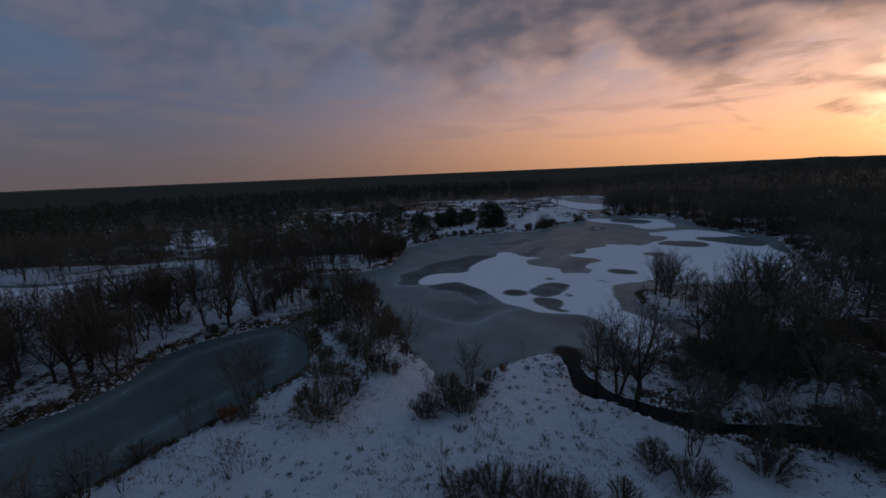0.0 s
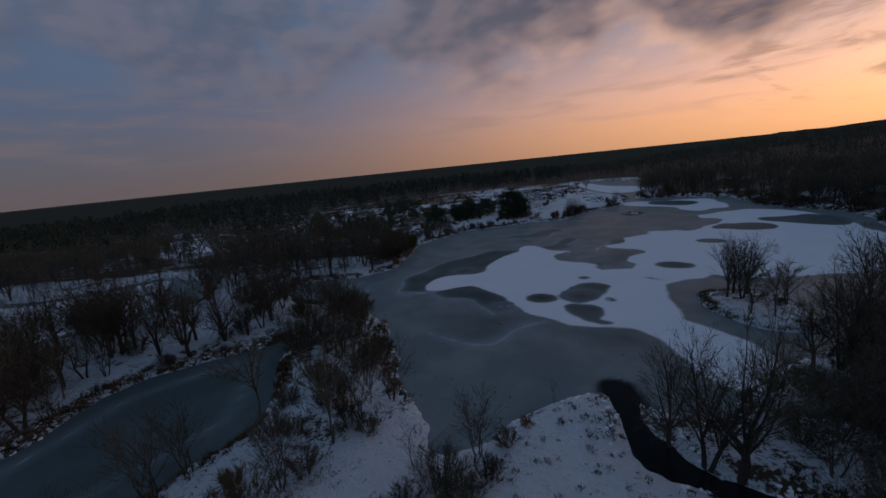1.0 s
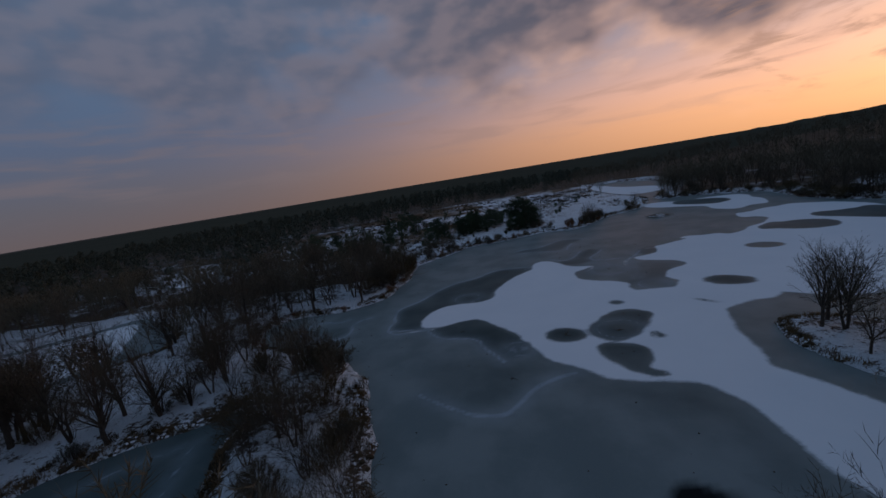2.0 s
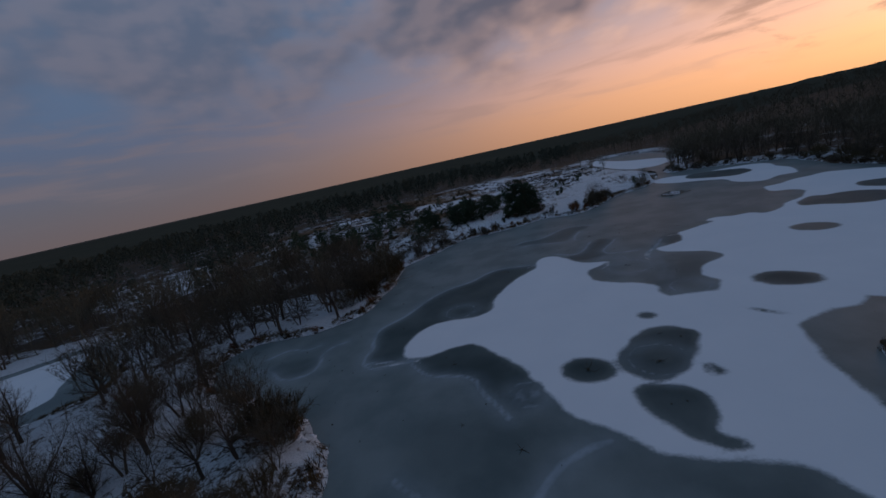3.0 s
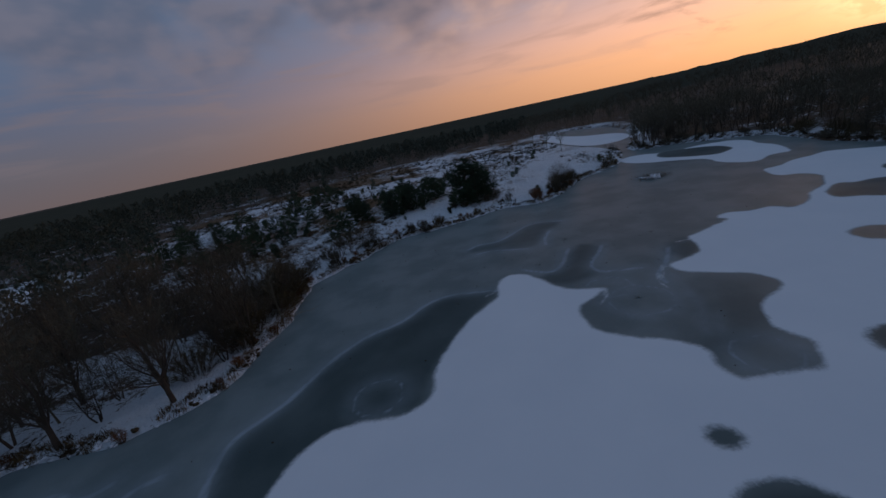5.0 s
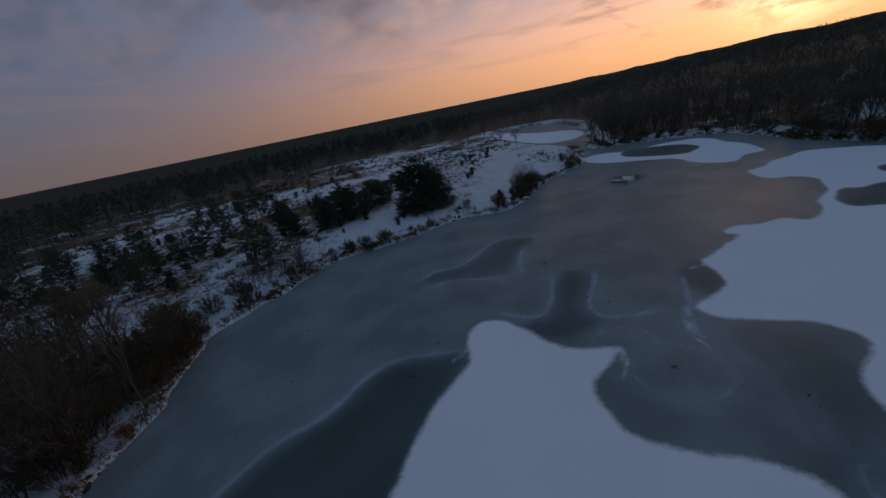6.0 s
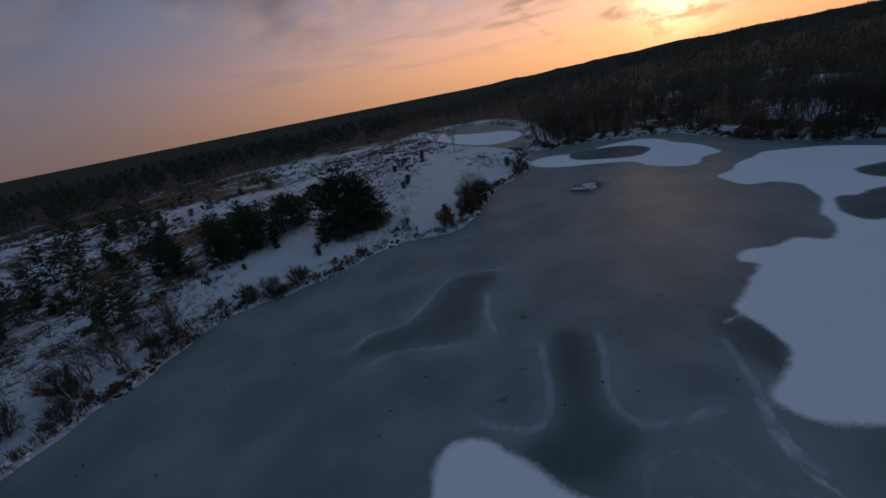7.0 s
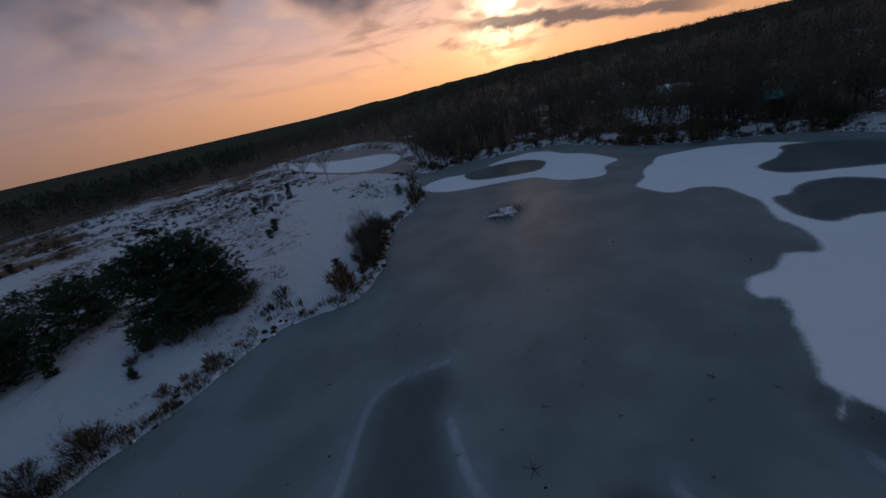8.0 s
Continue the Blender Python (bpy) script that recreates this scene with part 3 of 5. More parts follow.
def lake_ridge(x, y):
    best = np.full(np.shape(x), 1e9)
    for r in RIDGES:
        best = np.minimum(best, line_distance(x, y, r))
    for cx, cy, rad in ((31.5, 108.5, 3.3), (2.5, 102, 2.4), (9.6, 78.1, 0.55), (9.6, 78.1, 1.1), (9.6, 78.1, 2.0), (23.4, 80.6, 2.9), (35, 96.6, 2.4), (30.2, 112.9, 2.6)):
        best = np.minimum(best, np.abs(oval(x, y, cx, cy, rad, rad)) + 0.22)
    for c in CRACKS:
        best = np.minimum(best, line_distance(x, y, c) * 1.6 + 0.25 + 0.9 * rough(x, y, 1.5, 63, 2) ** 2)
    return best


def lake_dark(x, y):
    d = np.zeros(np.shape(x))
    for o in [(46, 120.5, 3, 2.4, 0), (23.4, 81.2, 4.0, 3.8, 0), (21.5, 72.5, 2.2, 3.6, 20), (26.8, 77.6, 1.0, 1.0, 0)] + HOLES:
        d = np.maximum(d, np.clip(0.5 - oval(x, y, *o) / 2.0, 0, 1) * (0.7 + 0.3 * math.sin(o[0] + o[1])) * (1.0 if o[1] < 92 else 0.8))
    for patch in BARE_PATCHES:
        d = np.maximum(d, np.clip(0.5 - outside(x, y, patch) / 2.0, 0, 1) * 0.75)
    for k, line in enumerate(CLEAR_ICE):
        depth = (0.78, 0.88, 0.55, 0.65, 0.7, 0.45, 0.4, 0.4, 0.45)[k]
        d = np.maximum(d, np.clip(0.5 - outside(x, y, line) / (1.3 if k < 6 else 3.5), 0, 1) * depth)
    return d * (0.62 + 0.65 * rough(x, y, 6, 61, 3))


def creek_open(x, y):
    d = line_distance(x, y, CREEK) - 2.2 + (rough(x, y, 3, 71, 2) - 0.5) * 2
    return np.clip(0.5 - d / 0.8, 0, 1)


nothing = lambda x, y: np.zeros(np.shape(x))
level = lambda x, y: np.zeros(np.shape(x))


def ice_body(name, line_test, xs, ys, layers, label):
    ob = sheet(name, xs, ys, level, LAKE_ICE, layers, keep=lambda x, y: line_test(x, y) < 2.5)
    return tagged(ob, label, "frozen lake", kind="structure")


lake_test = lambda x, y: np.minimum(np.minimum(outside(x, y, LAKE), outside(x, y, INLET)), line_distance(x, y, CREEK) - 2.5)
ice_body("water", lake_test, np.arange(-46, 134, 0.55), np.concatenate([np.arange(8, 165, 0.55), np.arange(165.2, 356, 1.1)]), {"snow": lake_snow, "ridge": lake_ridge, "dark": lake_dark, "open": creek_open}, "frozen lake with grey ice and patches of snow")
pond_ridge = lambda x, y: np.abs(outside(x, y, POND) + 4.0 + 2 * rough(x, y, 12, 81, 2)) + 0.15
plain = lambda x, y: np.full(np.shape(x), 9.0)
pond_dark = lambda x, y: 0.35 + 0.5 * rough(x, y, 18, 83, 3)
ice_body("water", lambda x, y: outside(x, y, POND), np.arange(-66, -14, 0.9), np.arange(13, 76, 0.9), {"snow": plain, "ridge": pond_ridge, "dark": pond_dark, "open": nothing}, "long frozen pond of dark blue-grey ice")
pond_snow = lambda x, y: outside(x, y, SNOW_POND) + 4.5 - 9 * np.clip((x + 80) / 20, 0, 1) * -1 * np.clip((y - 85) / 15, 0, 1)
ice_body("water", lambda x, y: outside(x, y, SNOW_POND), np.arange(-140, -50, 1.5), np.arange(52, 128, 1.5), {"snow": pond_snow, "ridge": plain, "dark": nothing, "open": nothing}, "frozen pond mostly covered with snow")
ice_body("water", lambda x, y: outside(x, y, FAR_POND), np.arange(-138, -86, 1.5), np.arange(148, 202, 1.5), {"snow": lambda x, y: outside(x, y, FAR_POND) + 3, "ridge": plain, "dark": nothing, "open": nothing}, "small snowy frozen pond among bare trees")


# ---- trees, shrubs and grass: the shapes ----
class Sticks:
    """Collects tapered sticks into one mesh."""

    def __init__(self, rng):
        self.v, self.f, self.rng = [], [], rng

    def stick(self, a, b, ra, rb, sides=3):
        way = b - a
        if way.length < 1e-5:
            return
        side = way.orthogonal().normalized()
        up = way.normalized().cross(side)
        at = len(self.v)
        ring = [(math.cos(2 * math.pi * k / sides), math.sin(2 * math.pi * k / sides)) for k in range(sides)]
        self.v += [a + (side * c + up * s) * ra for c, s in ring]
        if rb <= 0:
            self.v.append(b)
            self.f += [(at + k, at + (k + 1) % sides, at + sides) for k in range(sides)]
        else:
            self.v += [b + (side * c + up * s) * rb for c, s in ring]
            self.f += [(at + k, at + (k + 1) % sides, at + sides + (k + 1) % sides, at + sides + k) for k in range(sides)]

    def blade(self, a, b, width):
        way = (b - a).normalized()
        side = way.cross(Vector((self.rng.uniform(-1, 1), self.rng.uniform(-1, 1), self.rng.uniform(-1, 1)))).normalized() * width
        at = len(self.v)
        self.v += [a - side, a + side, b]
        self.f.append((at, at + 1, at + 2))


def bent(rng, way, amount):
    return (way + Vector((rng.gauss(0, amount), rng.gauss(0, amount), rng.gauss(0, amount)))).normalized()


def bough(wood, a, c, b, r0, r1, pieces, sides=3):
    """A curved tapering bough from a to b, drawn towards c; gives points and headings along it."""
    spots, last = [], a
    for k in range(1, pieces + 1):
        t = k / pieces
        p = a * (1 - t) ** 2 + c * (2 * t * (1 - t)) + b * t * t
        wood.stick(last, p, r0 + (r1 - r0) * (k - 1) / pieces, r0 + (r1 - r0) * t, sides)
        spots.append((t, last, p))
        last = p
    return spots


def fork_off(way, spread_deg, turn):
    """A heading that leaves way by an angle, turned round it."""
    side = way.orthogonal().normalized()
    other = way.cross(side)
    out = side * math.cos(turn) + other * math.sin(turn)
    a = radians(spread_deg)
    return (way * math.cos(a) + out * math.sin(a)).normalized()


def spray(twigs, rng, a, way, length, count, jitter=0.24):
    """A fan of fine twigs along a thin branch, all leaning the way it goes."""
    end = a + way * length
    twigs.blade(a, end, 0.026)
    for k in range(count):
        p = a.lerp(end, 0.12 + 0.88 * (k + rng.random()) / count)
        go = (way + Vector((rng.gauss(0, jitter), rng.gauss(0, jitter), rng.gauss(0.08, jitter)))).normalized()
        go = fork_off(go, rng.uniform(12, 42), rng.uniform(0, 6.28))
        reach = length * rng.uniform(0.35, 0.75)
        twigs.blade(p, p + go * reach, 0.0170)
        m = p + go * reach * rng.uniform(0.3, 0.7)
        twigs.blade(m, m + fork_off(go, rng.uniform(15, 40), rng.uniform(0, 6.28)) * reach * 0.6, 0.0150)


def limb(wood, twigs, rng, a, way, length, r, branches, sprays, twig_count):
    """A long rising limb with side branches that fan out into sprays of twigs."""
    p, w, pieces, turn = a, way, 5, rng.uniform(0, 6.28)
    for k in range(pieces):
        w = (w + Vector((rng.gauss(0, 0.10), rng.gauss(0, 0.10), rng.gauss(0.035, 0.07)))).normalized()
        q = p + w * length / pieces
        r0, r1 = r * (1 - 0.17 * k), r * (1 - 0.17 * (k + 1))
        wood.stick(p, q, r0, r1, 4)
        for j in range(branches if k else branches // 2):
            turn += 2.4 + rng.uniform(-0.4, 0.4)
            root = p.lerp(q, rng.random())
            t = (k + 0.5) / pieces
            go = fork_off(w, rng.uniform(26, 52), turn)
            go = (go + Vector((0, 0, 0.12))).normalized()
            reach = length * (0.52 - 0.30 * t) * rng.uniform(0.7, 1.15)
            mid = root + go * reach * 0.5
            tip = mid + (go + Vector((rng.gauss(0, 0.1), rng.gauss(0, 0.1), 0.14))).normalized() * reach * 0.5
            wood.stick(root, mid, r0 * 0.36, r0 * 0.22)
            wood.stick(mid, tip, r0 * 0.22, 0.006)
            for i in range(sprays):
                f = (i + rng.random()) / sprays
                start = root.lerp(mid, f * 2) if f < 0.5 else mid.lerp(tip, f * 2 - 1)
                spray(twigs, rng, start, fork_off(go, rng.uniform(14, 44), rng.uniform(0, 6.28)), reach * rng.uniform(0.38, 0.62), twig_count)
            spray(twigs, rng, tip, go, reach * 0.5, twig_count)
        p = q
    spray(twigs, rng, p, w, length * 0.22, twig_count + 1)


def tree_shape(seed, tall, stems=1, reach=3.6, bare=0.24, limbs=7, girth=0.24, branches=2, sprays=5, twig_count=4):
    """A leafless tree: a trunk that forks low into long rising limbs under a wide rounded fan of twigs."""
    rng = random.Random(seed)
    wood, twigs = Sticks(rng), Sticks(rng)
    first = rng.uniform(0, 6.28)
    for k in range(stems):
        ang = first + 6.28 * k / stems + rng.uniform(-0.4, 0.4)
        lean = Vector((math.cos(ang), math.sin(ang), 0)) * (0.0 if stems == 1 else rng.uniform(0.4, 1.0) * reach * 0.30)
        foot = lean * 0.16 + Vector((0, 0, -0.3))
        r = girth / stems ** 0.35
        fork = lean * 0.6 + Vector((rng.gauss(0, 0.15), rng.gauss(0, 0.15), tall * bare * rng.uniform(0.85, 1.2)))
        wood.stick(foot, foot.lerp(fork, 0.15), r * 1.35, r, 6)
        bough(wood, foot.lerp(fork, 0.14), foot.lerp(fork, 0.6) + Vector((rng.gauss(0, 0.12), rng.gauss(0, 0.12), 0)), fork, r, r * 0.82, 3, 6)
        for j in range(limbs):
            turn = ang + 2.4 * j + rng.uniform(-0.5, 0.5)
            tilt = (0.10, 0.46, 0.78, 0.56, 1.02, 0.36, 1.22, 0.86)[j % 8] * rng.uniform(0.85, 1.15)
            out = Vector((math.cos(turn) * math.sin(tilt), math.sin(turn) * math.sin(tilt), math.cos(tilt)))
            root = foot.lerp(fork, 1.0 if j < 3 else rng.uniform(0.72, 1.0))
            length = (tall - fork.z) * (0.94 - 0.36 * tilt) * rng.uniform(0.85, 1.05)
            limb(wood, twigs, rng, root, out, length, r * (0.62 if j == 0 else 0.42), branches, sprays, twig_count)
    top = max(v.z for v in twigs.v)
    wide = max(math.hypot(v.x, v.y) for v in twigs.v)
    fit_out = min(1.0, reach * 0.92 / wide)
    for group in (wood, twigs):
        group.v = [Vector((v.x * fit_out, v.y * fit_out, v.z * tall / top)) for v in group.v]
    return (mesh_of("trunk", wood.v, wood.f, BARK), mesh_of("crown", twigs.v, twigs.f, TWIG))


def shrub_shape(seed, tall, wide, stems=42, mat=None, haze=6):
    """A dense rounded bush of many arching stems from one stool."""
    rng = random.Random(seed)
    wood, twigs = Sticks(rng), Sticks(rng)
    wood.stick(Vector((0, 0, -0.35)), Vector((0, 0, 0.02)), wide * 0.27, wide * 0.23, 9)
    for k in range(stems):
        ang, out = rng.uniform(0, 6.28), math.sqrt(rng.random())
        round_top = math.sqrt(max(0.05, 1.05 - out * out))
        foot = Vector((math.cos(ang), math.sin(ang), 0)) * out * wide * 0.22 + Vector((0, 0, -0.2))
        end = Vector((math.cos(ang) * out * wide * 0.5, math.sin(ang) * out * wide * 0.5, tall * (0.08 + 0.86 * round_top) * rng.uniform(0.6, 1.0)))
        mid = foot.lerp(end, 0.45) + Vector((rng.gauss(0, 0.06), rng.gauss(0, 0.06), 0.10 + 0.06 * out)) * tall
        for t, a, b in bough(wood, foot, mid, end, 0.0065 * tall, 0.007, 3):
            for _ in range(max(1, int(haze * (0.4, 1.0, 1.4)[min(2, int(t * 3 - 0.5))]))):
                p = a.lerp(b, rng.random())
                go = ((b - a).normalized() * 0.7 + Vector((rng.gauss(0, 0.5), rng.gauss(0, 0.5), rng.gauss(0.3, 0.4)))).normalized()
                q = p + go * tall * rng.uniform(0.10, 0.20)
                twigs.blade(p, q, 0.0100 * tall ** 0.5)
                for _ in range(3):
                    m = p.lerp(q, rng.random())
                    twigs.blade(m, m + (go + Vector((rng.gauss(0, 0.6), rng.gauss(0, 0.6), rng.gauss(0.1, 0.4)))).normalized() * tall * rng.uniform(0.08, 0.17), 0.0090 * tall ** 0.5)
    return (mesh_of("trunk", wood.v, wood.f, BARK), mesh_of("crown", twigs.v, twigs.f, mat or TWIG))


def pine_shape(seed, tall, wide, bare=0.15, fine=False):
    """A pine: straight trunk, whorls of boughs, tufts of needles along them."""
    rng = random.Random(seed)
    wood, needles = Sticks(rng), Sticks(rng)
    a, r = Vector((0, 0, -0.3)), 0.018 * tall
    for k in range(5):
        b = Vector((rng.gauss(0, 0.06), rng.gauss(0, 0.06), tall * (k + 1) / 5))
        wood.stick(a, b, r, r * 0.72, 6)
        a, r = b, r * 0.72
    per, half = (13, 0.045) if fine else (7, 0.080)
    z = tall * bare
    while z < tall * 0.99:
        up = (z - tall * bare) / (tall * (1 - bare))
        reach = wide * max(0.26, 1 - (up - 0.36) ** 2 / 0.52)
        for k in range(rng.choice((4, 5, 5, 6))):
            ang = rng.uniform(0, 6.28)
            length = reach * rng.uniform(0.5, 1.2)
            way = Vector((math.cos(ang), math.sin(ang), 0.08 + 0.55 * up))
            root, tip = Vector((0, 0, z)), Vector((0, 0, z)) + way * length
            wood.stick(root, tip, 0.035, 0.01)
            tufts = max(3, int(length * 2.6))
            for s in range(tufts):
                c = root.lerp(tip, 0.25 + 0.75 * (s + rng.random()) / tufts) + Vector((rng.gauss(0, 0.22), rng.gauss(0, 0.22), rng.gauss(0.05, 0.12)))
                for _ in range(per):
                    needles.blade(c + Vector((rng.gauss(0, 0.12), rng.gauss(0, 0.12), rng.gauss(0, 0.05))), c + Vector((rng.gauss(0, 0.27), rng.gauss(0, 0.27), rng.gauss(0.16, 0.18))), half)
        z += tall * rng.uniform(0.045, 0.075) if tall > 4 else tall * 0.1
    return (mesh_of("trunk", wood.v, wood.f, BARK), mesh_of("crown", needles.v, needles.f, NEEDLE))


def plant(name, meshes, x, y, turn, size, label, category, group, sink=0.0, lean=0.0):
    """One plant as an Empty at its foot with its meshes as parts."""
    foot = new(name)
    foot.empty_display_size = 0.3
    foot.matrix_world = pose(x, y, float(height(np.array([x]), np.array([y]))[0]) - sink, lean, 0, turn) @ Matrix.Diagonal((size, size, size, 1))
    for me in meshes:
        p = new(me.name.split(".")[0], me)
        p.parent = foot
    return tagged(foot, label, category, group)


TALL = [tree_shape(k, 12.0, 1, 5.6, (0.22, 0.17, 0.26, 0.20)[k - 1], 8, 0.31) for k in (1, 2, 3, 4)]
OPEN = [tree_shape(k, 12.0, 2, 6.0, 0.18, 4, 0.30) for k in (5, 6, 7)]
STEMMED = [tree_shape(k, 10.0, 3, 5.2, 0.12, 3, 0.18, 2, 3, 4) for k in (11, 12, 13, 14)]
SLIM = [tree_shape(k, 6.5, 3, 2.5, 0.16, 2, 0.075, 1, 2, 2) for k in (21, 22, 23)]
BUSH = [shrub_shape(k, 3.2, 4.4, 34, (None, None, OLIVE)[k - 31], 9) for k in (31, 32, 33)]
THICKET = [shrub_shape(k, 5.2, 7.4, 50, (None, OLIVE)[k - 41], 8) for k in (41, 42)]
LOW = [shrub_shape(k, 1.0, 1.4, 16, None, 3) for k in (51, 52)]
RUSTY = [shrub_shape(k, 2.4, 2.6, 30, RUST, 7) for k in (61, 62)]
PINES = [pine_shape(k, 10.0, 3.9, 0.06) for k in (71, 72, 73)]
BROAD = [pine_shape(k, 8.0, 4.0, 0.05, True) for k in (74, 75, 76, 77)]
YOUNG = [pine_shape(k, 3.0, 1.3, 0.04) for k in (81, 82)]
rng = random.Random(9)


def scatter(count, x0, x1, y0, y1, accept, gap):
    """Random places in a stretch of the plan that pass a test and keep apart."""
    spots, tries = [], 0
    while len(spots) < count and tries < count * 60:
        tries += 1
        x, y = rng.uniform(x0, x1), rng.uniform(y0, y1)
        if all((x - a) ** 2 + (y - b) ** 2 > gap * gap for a, b in spots) and accept(x, y):
            spots.append((x, y))
    return spots


def dry(x, y, margin=0.8):
    return float(shore(np.array([x]), np.array([y]))[0]) > margin


def wet_edge(x, y, lo, hi):
    return lo < float(shore(np.array([x]), np.array([y]))[0]) < hi


LABELS = {
    "TALL": ("bare_tree", "tall leafless tree with dark trunk and fine brown twigs", "tree", "bare trees round the lake"),
    "OPEN": ("bare_tree", "leafless tree with an open spreading crown by the ice", "tree", "spreading trees by the ice"),
    "STEMMED": ("bare_tree", "leafless many-stemmed tree standing in snow near the water", "tree", "many-stemmed trees by the water"),
    "SLIM": ("sapling", "slim leafless sapling with thin upright stems", "tree", "saplings on the banks"),
    "BUSH": ("shrub", "leafless brown willow bush on the snowy bank", "shrub", "willow bushes"),
    "THICKET": ("willow_thicket", "dense dark thicket of leafless willow stems", "shrub", "willow thickets"),
    "LOW": ("bramble_clump", "low dry bramble clump poking through the snow", "shrub", "low clumps on the snow"),
    "RUSTY": ("shrub", "shrub with rusty brown dead leaves at the shore", "shrub", "rusty shrubs"),
    "PINES": ("pine_tree", "dark green pine with dense low boughs in snow", "tree", "pines on the heath"),
    "BROAD": ("pine_tree", "broad dark green pine in a dense clump on the snow", "tree", "pines of the clump by the shore"),
    "YOUNG": ("young_pine", "small young dark green pine on the snowy heath", "tree", "young pines"),
}
KINDS = {"TALL": TALL, "OPEN": OPEN, "STEMMED": STEMMED, "SLIM": SLIM, "BUSH": BUSH, "THICKET": THICKET, "LOW": LOW, "RUSTY": RUSTY, "PINES": PINES, "BROAD": BROAD, "YOUNG": YOUNG}
taken = []


def stand(kind, x, y, size=1.0, which=None):
    name, label, category, group = LABELS[kind]
    shapes = KINDS[kind]
    meshes = shapes[(which if which is not None else rng.randrange(len(shapes))) % len(shapes)]
    taken.append((x, y))
    return plant(name, meshes, x, y, rng.uniform(0, 360), size, label, category, group, 0.05, rng.gauss(0, 2))


# ---- the spit under the start ----
for kind, x, y, size in [
        ("TALL", 22.7, 40.6, 1.2), ("OPEN", 21.0, 41.8, 1.02), ("TALL", 19.6, 44.4, 0.84), ("STEMMED", 3.9, 43.6, 0.68), ("THICKET", 1.2, 39.6, 0.74), ("THICKET", -1.2, 37.2, 0.56), ("THICKET", 2.8, 37.8, 0.60), ("BUSH", 6.4, 44.6, 0.55), ("SLIM", -1.0, 42.0, 0.8),
        ("BUSH", 4.6, 40.4, 0.7), ("SLIM", 11.7, 50.6, 0.5), ("RUSTY", 8.2, 47.1, 0.5), ("THICKET", -12.6, 37.6, 0.82), ("STEMMED", -11.4, 40.4, 0.68), ("SLIM", -12.6, 43.1, 1.0), ("BUSH", -10.2, 42.1, 0.8),
        ("SLIM", -17.0, 30.2, 0.75), ("SLIM", -17.8, 29.6, 0.85), ("THICKET", 4.6, 26.4, 0.62), ("THICKET", 7.6, 26.0, 0.55), ("BUSH", 1.8, 26.6, 0.75), ("SLIM", 0.4, 28.4, 0.75),
        ("THICKET", 18.2, 29.0, 0.5), ("STEMMED", 22.4, 30.2, 0.72), ("BUSH", 14.2, 25.6, 0.6), ("RUSTY", -15.8, 41.1, 0.7), ("STEMMED", 30.2, 31.0, 0.66), ("BUSH", -5.8, 46.6, 0.6), ("STEMMED", 34.2, 30.1, 0.7),
        ]:
    stand(kind, x, y, size)
for kind, x, y, size in [
        ("SLIM", -25.6, 36.0, 0.95), ("RUSTY", -22.4, 37.6, 1.0), ("BUSH", -20.6, 38.4, 0.6), ("STEMMED", -31.6, 26.2, 0.52), ("STEMMED", -34.4, 24.6, 0.55), ("STEMMED", -37.0, 23.2, 0.5), ("STEMMED", -40.2, 21.6, 0.55), ("SLIM", -29.2, 28.4, 0.8),
        ("TALL", -39.4, 69.9, 1.05), ("TALL", -48.4, 66.2, 1.05), ("OPEN", -50.5, 52.5, 1.0), ("OPEN", -56.0, 72.0, 0.95), ("TALL", -30.0, 76.0, 0.8), ("OPEN", -13.6, 63.2, 0.7), ("TALL", -53.5, 45.0, 0.8), ("OPEN", -66.0, 68.0, 0.85),
        ("STEMMED", -45.5, 60.5, 0.7), ("OPEN", -48.0, 60.0, 0.75), ("SLIM", -42.0, 66.0, 1.0), ("SLIM", -35.5, 70.5, 0.9), ("BUSH", -46.5, 66.5, 1.0), ("BUSH", -33.0, 72.5, 0.9)]:
    stand(kind, x, y, size)
for kind, x, y, size in [
        ("RUSTY", 36.6, 161.6, 1.25), ("BUSH", 42.5, 166.0, 0.9), ("STEMMED", 45.5, 169.5, 0.5), ("BUSH", 47.5, 172.5, 0.9), ("THICKET", 51.0, 176.5, 0.6), ("SLIM", -16.0, 148.6, 0.9), ("STEMMED", -18.5, 146.5, 0.6), ("STEMMED", -9.0, 151.5, 0.55), ("SLIM", -6.0, 153.0, 0.9), ("STEMMED", -3.0, 155.6, 0.5), ("BUSH", -12.0, 149.5, 0.9), ("BUSH", 8.5, 158.6, 0.7), ("RUSTY", 12.5, 159.6, 0.7), ("THICKET", -20.5, 144.5, 0.7), ("THICKET", -14.0, 143.5, 0.6)]:
    stand(kind, x, y, size)
for x, y, size in [(-19.6, 65.2, 1.12), (-41.0, 87.5, 0.85), (-12.6, 67.4, 0.8), (-25.0, 77.0, 0.7), (-15.6, 76.6, 1.0), (-51, 56, 0.7), (-56, 60, 0.75), (-60, 66, 0.6), (-63, 52, 0.8), (-57, 42, 0.7), (-9.2, 58.5, 0.6), (-14.5, 56.5, 0.5), (-17, 135, 0.9), (-15.8, 128.5, 0.85), (-17, 139.5, 0.8), (-20, 133, 1.0), (-19, 141.5, 0.8), (-13.8, 131, 0.72), (-14, 135.5, 0.66), (-13.8, 127.2, 0.6)]:
    stand("THICKET", x, y, size, 1)
for x, y in scatter(26, 9, 21, 30, 49, lambda x, y: dry(x, y, 0.5), 1.5):
    stand("LOW", x, y, rng.uniform(0.45, 0.95))
